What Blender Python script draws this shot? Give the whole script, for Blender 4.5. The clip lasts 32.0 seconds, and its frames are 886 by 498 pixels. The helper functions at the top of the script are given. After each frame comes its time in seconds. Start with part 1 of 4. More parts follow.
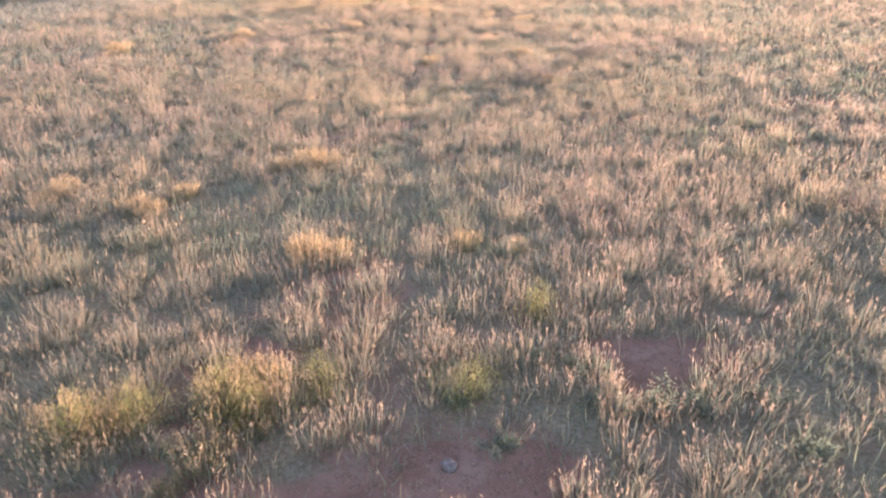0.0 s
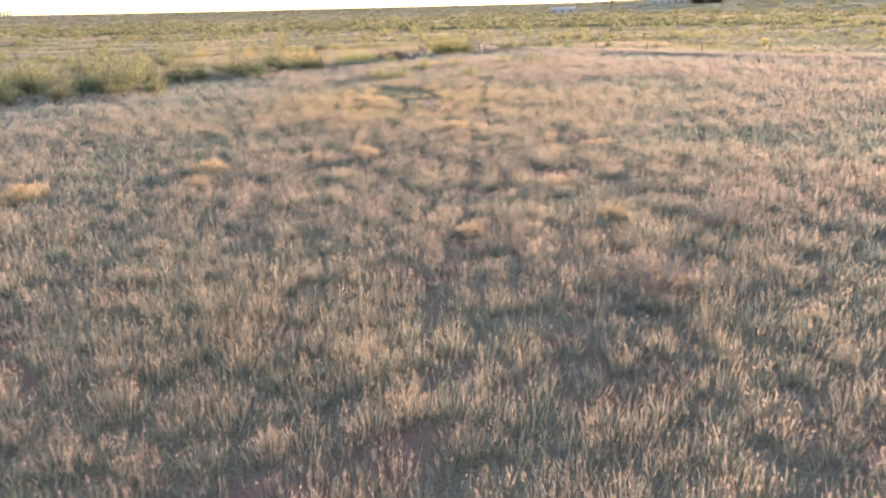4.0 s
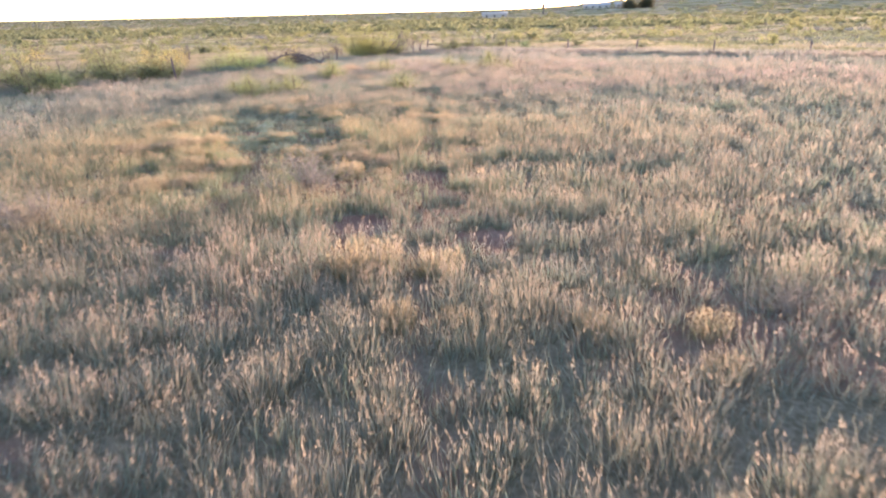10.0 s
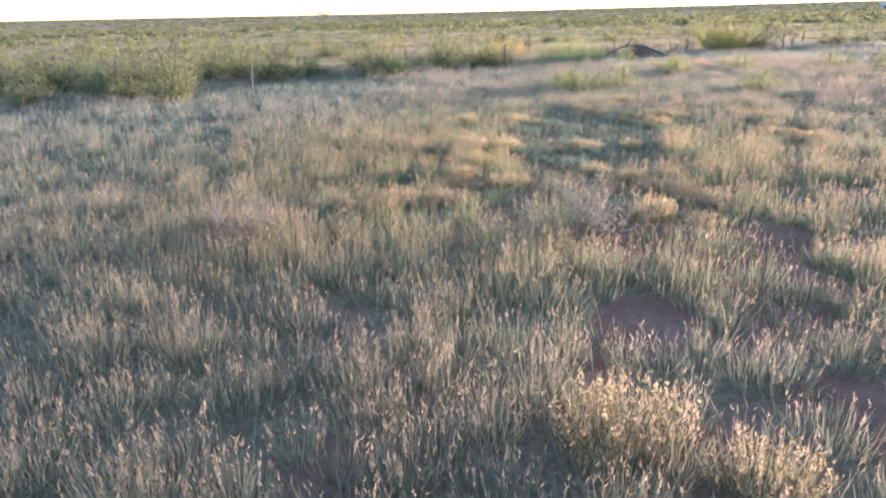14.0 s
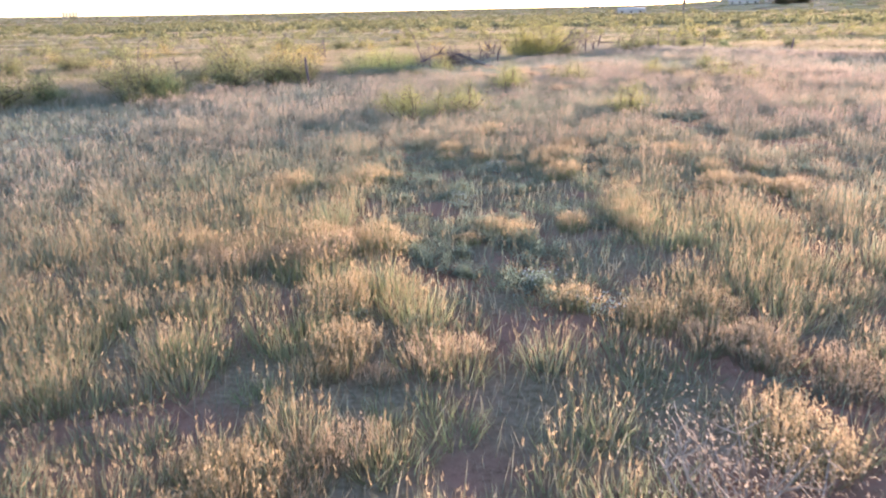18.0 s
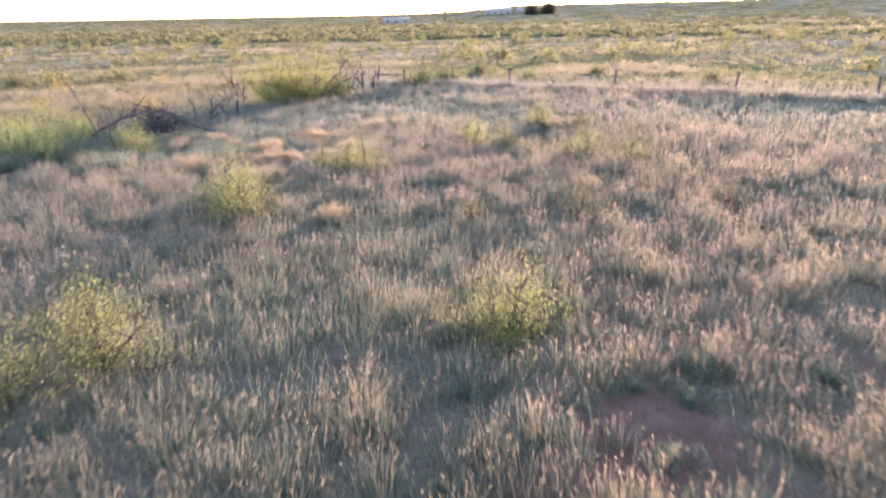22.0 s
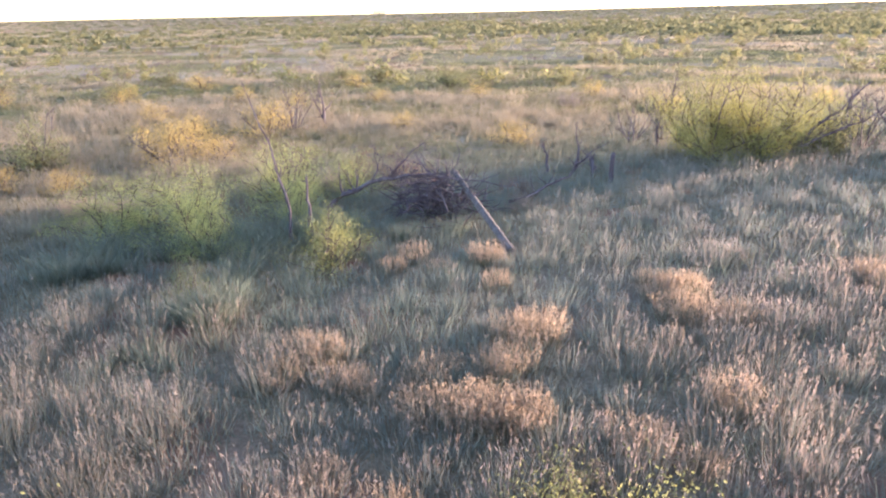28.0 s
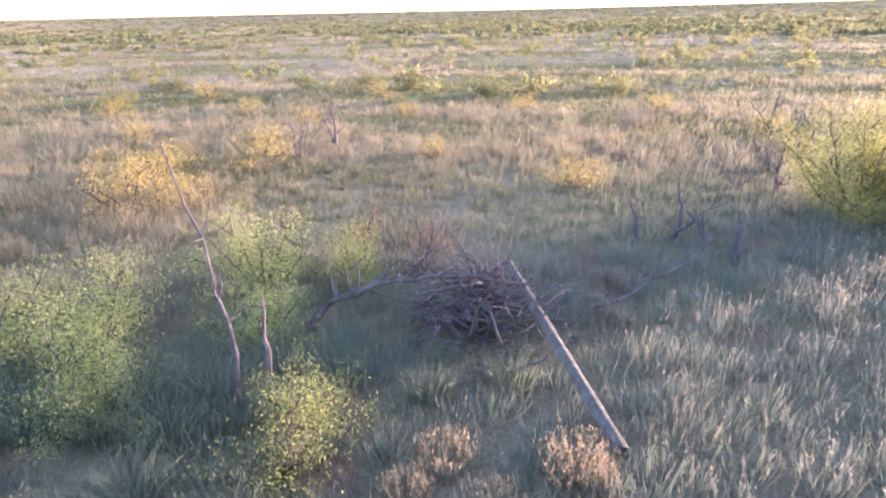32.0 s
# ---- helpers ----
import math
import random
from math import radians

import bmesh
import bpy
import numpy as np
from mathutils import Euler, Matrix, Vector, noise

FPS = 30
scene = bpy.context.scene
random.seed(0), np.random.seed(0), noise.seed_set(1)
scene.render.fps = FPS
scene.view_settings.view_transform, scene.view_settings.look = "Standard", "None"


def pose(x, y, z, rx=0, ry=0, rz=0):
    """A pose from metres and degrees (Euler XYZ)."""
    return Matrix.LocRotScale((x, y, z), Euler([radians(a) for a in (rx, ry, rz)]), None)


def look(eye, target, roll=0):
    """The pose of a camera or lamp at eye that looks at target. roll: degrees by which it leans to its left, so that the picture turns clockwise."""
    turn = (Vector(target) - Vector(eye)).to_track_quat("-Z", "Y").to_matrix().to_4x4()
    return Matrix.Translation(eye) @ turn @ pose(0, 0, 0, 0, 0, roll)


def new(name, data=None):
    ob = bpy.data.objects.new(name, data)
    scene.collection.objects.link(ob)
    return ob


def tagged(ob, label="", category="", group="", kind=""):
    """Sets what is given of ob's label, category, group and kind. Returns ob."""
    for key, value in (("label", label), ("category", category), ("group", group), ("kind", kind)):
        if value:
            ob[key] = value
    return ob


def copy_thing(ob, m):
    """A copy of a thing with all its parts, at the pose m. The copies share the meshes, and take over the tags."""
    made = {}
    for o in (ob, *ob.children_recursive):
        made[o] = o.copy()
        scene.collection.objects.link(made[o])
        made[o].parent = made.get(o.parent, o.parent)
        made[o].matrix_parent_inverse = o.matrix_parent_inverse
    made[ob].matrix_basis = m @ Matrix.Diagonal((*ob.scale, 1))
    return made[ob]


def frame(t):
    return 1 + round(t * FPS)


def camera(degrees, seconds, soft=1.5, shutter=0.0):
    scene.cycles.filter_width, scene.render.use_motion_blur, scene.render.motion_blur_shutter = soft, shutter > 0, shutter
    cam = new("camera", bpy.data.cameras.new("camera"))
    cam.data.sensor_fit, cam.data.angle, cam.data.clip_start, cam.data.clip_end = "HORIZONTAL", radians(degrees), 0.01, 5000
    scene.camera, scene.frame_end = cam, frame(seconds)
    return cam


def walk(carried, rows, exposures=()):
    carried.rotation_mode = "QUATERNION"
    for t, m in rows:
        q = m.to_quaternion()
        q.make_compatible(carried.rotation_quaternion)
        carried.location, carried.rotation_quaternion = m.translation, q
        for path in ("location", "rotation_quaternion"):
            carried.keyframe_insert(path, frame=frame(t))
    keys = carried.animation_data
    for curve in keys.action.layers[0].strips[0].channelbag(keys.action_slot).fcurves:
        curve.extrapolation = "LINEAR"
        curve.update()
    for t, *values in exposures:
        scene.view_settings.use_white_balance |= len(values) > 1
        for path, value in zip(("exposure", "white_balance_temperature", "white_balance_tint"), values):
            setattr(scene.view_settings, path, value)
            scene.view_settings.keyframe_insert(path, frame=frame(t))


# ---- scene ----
cam = camera(66.4, 32.0, 2.15, 0.3)
METRES, EYE, TILT, LEAN, TURN = 90.0, 5.9, 0.0, 0.0, 0.0
ROWS = [
    (0.0, 0.0, 0.0, 0.0, -0.57, -26.45, 1.15),
    (0.5, -0.0005, 0.0134, 0.0, -0.66, -26.5, 1.14),
    (1.0, -0.0009, 0.0313, 0.0001, 0.69, -26.44, 1.20),
    (1.5, -0.0011, 0.0497, -0.0002, 1.82, -26.37, 1.24),
    (2.0, -0.0014, 0.0694, 0.0003, 2.09, -25.64, 1.30),
    (2.5, -0.0016, 0.0879, 0.0001, 2.32, -19.81, 1.37),
    (3.0, -0.0015, 0.1044, -0.0001, 2.46, -19.55, 1.39),
    (3.5, -0.0016, 0.1212, -0.0001, 2.6, -19.55, 1.40),
    (5.5, -0.0046, 0.1868, -0.0049, 2.66, -19.58, 1.37),
    (6.0, -0.0057, 0.2016, -0.0068, -1.7, -19.57, 1.26),
    (6.5, -0.0066, 0.2159, -0.0092, -2.69, -19.6, 1.25),
    (7.0, -0.0068, 0.2326, -0.0108, -2.97, -19.71, 1.30),
    (7.5, -0.0068, 0.2546, -0.0122, -3.06, -19.62, 1.26),
    (8.0, -0.0066, 0.282, -0.0146, -3.15, -19.53, 1.27),
    (8.5, -0.0062, 0.3132, -0.0178, -3.21, -19.42, 1.28),
    (9.0, -0.0056, 0.3457, -0.0198, -3.3, -19.29, 1.33),
    (9.5, -0.0051, 0.377, -0.0207, -3.34, -19.2, 1.36),
    (10.0, -0.0046, 0.4049, -0.0225, -3.0, -19.12, 1.41),
    (10.5, -0.004, 0.4289, -0.0243, -2.95, -19.05, 1.45),
    (11.0, -0.0033, 0.4419, -0.0261, -2.44, -18.81, 1.52),
    (11.5, -0.0027, 0.4461, -0.0263, -1.88, -19.0, 1.53),
    (12.0, -0.0027, 0.4504, -0.0266, 2.55, -19.03, 1.45),
    (12.5, -0.0031, 0.454, -0.0266, 15.58, -18.98, 1.53),
    (13.0, -0.0027, 0.4569, -0.0264, 22.48, -18.95, 1.51),
    (13.5, -0.0034, 0.4588, -0.0263, 24.24, -18.97, 1.48),
    (15.5, -0.015, 0.4772, -0.0261, 26.31, -19.12, 1.38),
    (16.0, -0.0225, 0.4894, -0.0259, 19.22, -19.13, 1.32),
    (16.5, -0.0304, 0.5019, -0.0258, 14.16, -19.16, 1.20),
    (17.0, -0.0374, 0.5144, -0.0255, 11.63, -19.17, 1.20),
    (17.5, -0.0435, 0.5265, -0.0255, 9.86, -19.18, 1.21),
    (18.0, -0.0488, 0.5381, -0.0254, 7.0, -19.22, 1.20),
    (18.5, -0.0527, 0.5499, -0.0254, 4.82, -19.23, 1.36),
    (19.0, -0.0545, 0.5625, -0.0254, -0.65, -19.3, 1.51),
    (19.5, -0.0552, 0.5772, -0.0241, -5.63, -19.3, 1.41),
    (20.0, -0.0542, 0.5968, -0.0195, -6.6, -19.33, 1.29),
    (20.5, -0.0514, 0.6239, -0.0169, -7.86, -19.2, 1.27),
    (21.0, -0.0482, 0.6557, -0.016, -10.48, -19.12, 1.19),
    (21.5, -0.044, 0.6897, -0.0152, -11.25, -19.04, 1.20),
    (22.0, -0.0394, 0.7238, -0.0147, -11.6, -18.94, 1.11),
    (22.5, -0.0351, 0.7545, -0.0145, -11.46, -18.86, 1.18),
    (23.0, -0.0311, 0.7802, -0.0145, -11.51, -18.78, 1.18),
    (23.5, -0.0273, 0.8042, -0.0144, -11.62, -18.78, 1.16),
    (24.0, -0.0241, 0.8248, -0.0144, -10.96, -18.75, 1.14),
    (24.5, -0.0211, 0.8419, -0.0145, -8.0, -18.77, 1.18),
    (25.0, -0.0186, 0.8559, -0.0145, -6.39, -18.8, 1.20),
    (25.5, -0.0165, 0.8678, -0.0145, -0.87, -18.86, 1.22),
    (26.0, -0.0155, 0.8784, -0.0146, 3.45, -18.89, 1.18),
    (26.5, -0.0147, 0.8887, -0.0147, 13.34, -18.93, 1.32),
    (28.5, -0.0167, 0.9163, -0.0141, 31.78, -19.01, 1.40),
    (29.0, -0.0191, 0.9219, -0.0141, 32.79, -19.02, 1.39),
    (29.5, -0.0227, 0.9283, -0.0139, 32.6, -19.08, 1.37),
    (30.0, -0.0279, 0.9361, -0.0138, 32.64, -19.07, 1.38),
    (30.5, -0.034, 0.9447, -0.0135, 32.64, -19.08, 1.38),
    (31.0, -0.0403, 0.9532, -0.0133, 32.64, -19.09, 1.40),
    (31.5, -0.0469, 0.9617, -0.013, 32.64, -19.11, 1.42),
    (32.0, -0.0535, 0.97, -0.0128, 32.62, -19.11, 1.43),
]
walk(cam, [(t, pose(0, 0, EYE, TILT, LEAN, TURN) @ pose(METRES * x, METRES * y, METRES * z, 90 + pitch, roll, yaw)) for t, x, y, z, yaw, pitch, roll in ROWS],
     [(0.0, 3.14, 7300, 40), (3.0, 2.95, 7000, 34), (5.5, 2.83, 6850, 31), (9.0, 2.84, 6600, 31), (13.0, 2.73, 5850, 22), (16.0, 2.83, 6250, 29), (19.0, 2.9, 6400, 33), (21.5, 2.86, 6400, 33), (26.0, 3.0, 6500, 40), (29.0, 3.02, 6200, 33), (32.0, 3.26, 6200, 36)])

# ---- light: a low evening sun ahead and to the right of the path, clear sky ----
SUN_AZ, SUN_EL = 33.5, 4.5
world = bpy.data.worlds.new("evening_sky")
scene.world = world
world.use_nodes = True
wn = world.node_tree.nodes
sky = wn.new("ShaderNodeTexSky")
sky.sky_type, sky.sun_disc = "NISHITA", False
sky.sun_elevation, sky.sun_rotation = radians(SUN_EL), radians(SUN_AZ)
sky.air_density, sky.dust_density, sky.ozone_density = 0.75, 0.3, 1.7
wn["Background"].inputs["Strength"].default_value = 0.15
world.node_tree.links.new(sky.outputs[0], wn["Background"].inputs["Color"])
lamp = bpy.data.lights.new("sun", "SUN")
lamp.energy, lamp.angle, lamp.color = 2.35, radians(0.6), (1.0, 0.84, 0.65)
sun = new("sun", lamp)
sun.matrix_world = look((0, 0, 0), (-math.sin(radians(SUN_AZ)) * math.cos(radians(SUN_EL)), -math.cos(radians(SUN_AZ)) * math.cos(radians(SUN_EL)), -math.sin(radians(SUN_EL))))
sun.location = (40, 60, 30)


# ---- small helpers ----
rng = np.random.default_rng(7)
LATTICE = np.random.default_rng(11).random((256, 256))


def field(x, y, size, shift=0.0):
    """Smooth random values from 0 to 1 over the ground, with features of about that size in metres."""
    u, v = np.asarray(x, float) / size + shift, np.asarray(y, float) / size + 1.7 * shift
    i, j = np.floor(u).astype(int), np.floor(v).astype(int)
    a, b = u - i, v - j
    a, b = a * a * (3 - 2 * a), b * b * (3 - 2 * b)
    g = lambda p, q: LATTICE[p % 256, q % 256]
    return (g(i, j) * (1 - a) + g(i + 1, j) * a) * (1 - b) + (g(i, j + 1) * (1 - a) + g(i + 1, j + 1) * a) * b


def smooth(lo, hi, v):
    s = np.clip((np.asarray(v, float) - lo) / (hi - lo), 0, 1)
    return s * s * (3 - 2 * s)


def ground_z(x, y):
    """Flat pasture with small humps; far off it rises a little, and to the right of the path there is a low hill."""
    x, y = np.asarray(x, float), np.asarray(y, float)
    r = np.hypot(x, y - 75)
    az = np.degrees(np.arctan2(-x, y - 75))
    near = 0.10 * (field(x, y, 9.0) - 0.5) + 0.05 * (field(x, y, 2.3, 5.0) - 0.5)
    hill = 15.0 * smooth(350, 1000, r) * smooth(-6, -20, az) * smooth(-75, -50, az)
    lift = np.clip(r - 600, 0, None) * (0.006 + 0.003 * smooth(20, 55, az))
    return near * (r < 400) + hill + lift


def mesh_of(name, verts, faces, tint=None):
    """A triangle mesh from arrays, with a colour for each point where given."""
    me = bpy.data.meshes.new(name)
    verts, faces = np.asarray(verts, np.float32), np.asarray(faces, np.int32)
    me.vertices.add(len(verts))
    me.vertices.foreach_set("co", verts.ravel())
    me.loops.add(faces.size)
    me.loops.foreach_set("vertex_index", faces.ravel())
    me.polygons.add(len(faces))
    me.polygons.foreach_set("loop_start", np.arange(0, faces.size, 3, dtype=np.int32))
    me.update(calc_edges=True)
    if tint is not None:
        layer = me.attributes.new("tint", "FLOAT_COLOR", "POINT")
        rgba = np.ones((len(verts), 4), np.float32)
        rgba[:, :3] = tint
        layer.data.foreach_set("color", rgba.ravel())
    return me


class Heap:
    """Collects triangles with colours."""

    def __init__(self):
        self.v, self.f, self.c, self.n = [], [], [], 0

    def add(self, v, f, c):
        self.v.append(np.asarray(v, np.float32).reshape(-1, 3))
        self.f.append(np.asarray(f, np.int32).reshape(-1, 3) + self.n)
        self.c.append(np.broadcast_to(np.asarray(c, np.float32), self.v[-1].shape))
        self.n += len(self.v[-1])

    def mesh(self, name):
        return mesh_of(name, np.vstack(self.v), np.vstack(self.f), np.vstack(self.c))


def part(name, heap, material, parent=None, label="", soft_shade=False):
    """Links what a heap holds as one mesh object, under a thing or a part."""
    me = heap if isinstance(heap, bpy.types.Mesh) else heap.mesh(name)
    if soft_shade:
        me.polygons.foreach_set("use_smooth", np.ones(len(me.polygons), bool))
    if not me.materials:
        me.materials.append(material)
    ob = new(name, me)
    ob.parent = parent
    return tagged(ob, label) if label else ob


def thing(name, x, y, z, label, category, group="", turn=0.0):
    ob = new(name)
    ob.empty_display_size = 0.2
    ob.matrix_world = pose(x, y, z, 0, 0, turn)
    return tagged(ob, label, category, group)


def tube(heap, points, radii, tint, sides=6, rough=0.0, r=None, root=None):
    """A limb of round section along points, tapering by radii; rough roughens its skin; root: the point of another limb that it grows from."""
    P = [Vector(p) for p in points]
    rows = []
    for k, p in enumerate(P):
        d = (P[min(k + 1, len(P) - 1)] - P[max(k - 1, 0)]).normalized()
        a = d.orthogonal().normalized()
        b = d.cross(a)
        for s in range(sides):
            t = 2 * math.pi * s / sides
            q = radii[k] * (1 + (rough * (r.random() - 0.5) if r else 0))
            rows.append(p + a * (math.cos(t) * q) + b * (math.sin(t) * q))
    F = []
    for k in range(len(P) - 1):
        for s in range(sides):
            a, b = k * sides + s, k * sides + (s + 1) % sides
            F += [(a, b, b + sides), (a, b + sides, a + sides)]
    for base in (0, (len(P) - 1) * sides):
        for s in range(1, sides - 1):
            F.append((base, base + s, base + s + 1) if base else (base, base + s + 1, base + s))
    if root is not None:
        F += [(root - heap.n, s, (s + 1) % sides) for s in range(sides)]
    first = heap.n
    heap.add([tuple(v) for v in rows], F, tint)
    return first


def blades(heap, base, head, length, lean, width, low, high, bend=0.25, pieces=2):
    """Grass blades: base (n,3), heading (radians), length, lean (radians from upright), width; colours at foot and tip."""
    n = len(base)
    up = np.cos(lean)[:, None] * np.array([0, 0, 1.0])
    out = np.stack([np.cos(head), np.sin(head), np.zeros(n)], 1)
    d = up + np.sin(lean)[:, None] * out
    across = np.stack([-np.sin(head), np.cos(head), np.zeros(n)], 1)
    twist = rng.normal(0, 0.8, n)
    across = across * np.cos(twist)[:, None] + out * np.sin(twist)[:, None]
    w, L = width[:, None] / 2, length[:, None]
    tip = base + d * L + out * (bend * L) - np.array([0, 0, 1.0]) * (bend * bend * L)
    if pieces == 1:
        v = np.stack([base - across * w, base + across * w, tip], 1)
        c = np.stack([low, low, high], 1)
        heap.add(v, np.arange(3 * n).reshape(n, 3), c.reshape(-1, 3))
        return tip
    mid = base + d * (L * 0.55) + out * (bend * 0.2 * L)
    v = np.stack([base - across * w, base + across * w, mid + across * w * 0.75, mid - across * w * 0.75, tip], 1)
    m = low * 0.45 + high * 0.55
    c = np.stack([low, low, m, m, high], 1)
    k = 5 * np.arange(n)[:, None]
    f = np.concatenate([k + [0, 1, 2], k + [0, 2, 3], k + [3, 2, 4]], 0)
    heap.add(v.reshape(-1, 3), f, c.reshape(-1, 3))
    return tip


# ---- materials ----
def nodes_of(name):
    m = bpy.data.materials.new(name)
    m.use_nodes = True
    nt = m.node_tree
    nt.nodes.clear()
    return m, nt.nodes, nt.links, nt.nodes.new("ShaderNodeOutputMaterial")


def plant_material(name, through_light=0.45, gloss=0.06, uneven=0.2):
    """Thin leaves and stalks: their own tint with fine variation, light falling on and through them."""
    m, N, L, out = nodes_of(name)
    tint = N.new("ShaderNodeAttribute")
    tint.attribute_name = "tint"
    geo = N.new("ShaderNodeNewGeometry")
    vary = N.new("ShaderNodeHueSaturation")
    ramp = N.new("ShaderNodeMapRange")
    ramp.inputs["To Min"].default_value, ramp.inputs["To Max"].default_value = 1 - uneven, 1 + uneven
    L.new(geo.outputs["Random Per Island"], ramp.inputs["Value"])
    L.new(ramp.outputs[0], vary.inputs["Value"])
    L.new(tint.outputs["Color"], vary.inputs["Color"])
    face, back, mix, shine, add = (N.new("ShaderNodeBsdfDiffuse"), N.new("ShaderNodeBsdfTranslucent"), N.new("ShaderNodeMixShader"), N.new("ShaderNodeBsdfGlossy"), N.new("ShaderNodeMixShader"))
    L.new(vary.outputs[0], face.inputs["Color"])
    L.new(vary.outputs[0], back.inputs["Color"])
    mix.inputs[0].default_value = through_light
    L.new(face.outputs[0], mix.inputs[1])
    L.new(back.outputs[0], mix.inputs[2])
    shine.inputs["Roughness"].default_value = 0.45
    add.inputs[0].default_value = gloss
    L.new(mix.outputs[0], add.inputs[1])
    L.new(shine.outputs[0], add.inputs[2])
    L.new(add.outputs[0], out.inputs["Surface"])
    return m


def rough_material(name, stops, scale=6.0, stretch=(1, 1, 1), bump=0.4, roughness=0.9, fine=40.0, metal=0.0):
    """A matt surface: colour from two scales of noise through stops, and relief."""
    m, N, L, out = nodes_of(name)
    coord, mapping = N.new("ShaderNodeTexCoord"), N.new("ShaderNodeMapping")
    mapping.inputs["Scale"].default_value = stretch
    L.new(coord.outputs["Object"], mapping.inputs["Vector"])
    big, small, mix, ramp = (N.new("ShaderNodeTexNoise"), N.new("ShaderNodeTexNoise"), N.new("ShaderNodeMix"), N.new("ShaderNodeValToRGB"))
    big.inputs["Scale"].default_value, small.inputs["Scale"].default_value = scale, fine
    big.inputs["Detail"].default_value = 6
    for tex in (big, small):
        L.new(mapping.outputs[0], tex.inputs["Vector"])
    mix.inputs["Factor"].default_value = 0.4
    L.new(big.outputs["Fac"], mix.inputs["A"])
    L.new(small.outputs["Fac"], mix.inputs["B"])
    L.new(mix.outputs["Result"], ramp.inputs["Fac"])
    el = ramp.color_ramp.elements
    el[0].position, el[1].position = 0.33, 0.67
    el[0].color, el[1].color = (*stops[0], 1), (*stops[-1], 1)
    for k, c in enumerate(stops[1:-1]):
        e = el.new(0.33 + 0.34 * (k + 1) / (len(stops) - 1))
        e.color = (*c, 1)
    bsdf, b = N.new("ShaderNodeBsdfPrincipled"), N.new("ShaderNodeBump")
    b.inputs["Strength"].default_value, b.inputs["Distance"].default_value = bump, 0.02
    L.new(mix.outputs["Result"], b.inputs["Height"])
    L.new(b.outputs[0], bsdf.inputs["Normal"])
    L.new(ramp.outputs[0], bsdf.inputs["Base Color"])
    bsdf.inputs["Roughness"].default_value, bsdf.inputs["Metallic"].default_value = roughness, metal
    bsdf.inputs["Specular IOR Level"].default_value = 0.15 if roughness > 0.6 else 0.5
    L.new(bsdf.outputs[0], out.inputs["Surface"])
    return m


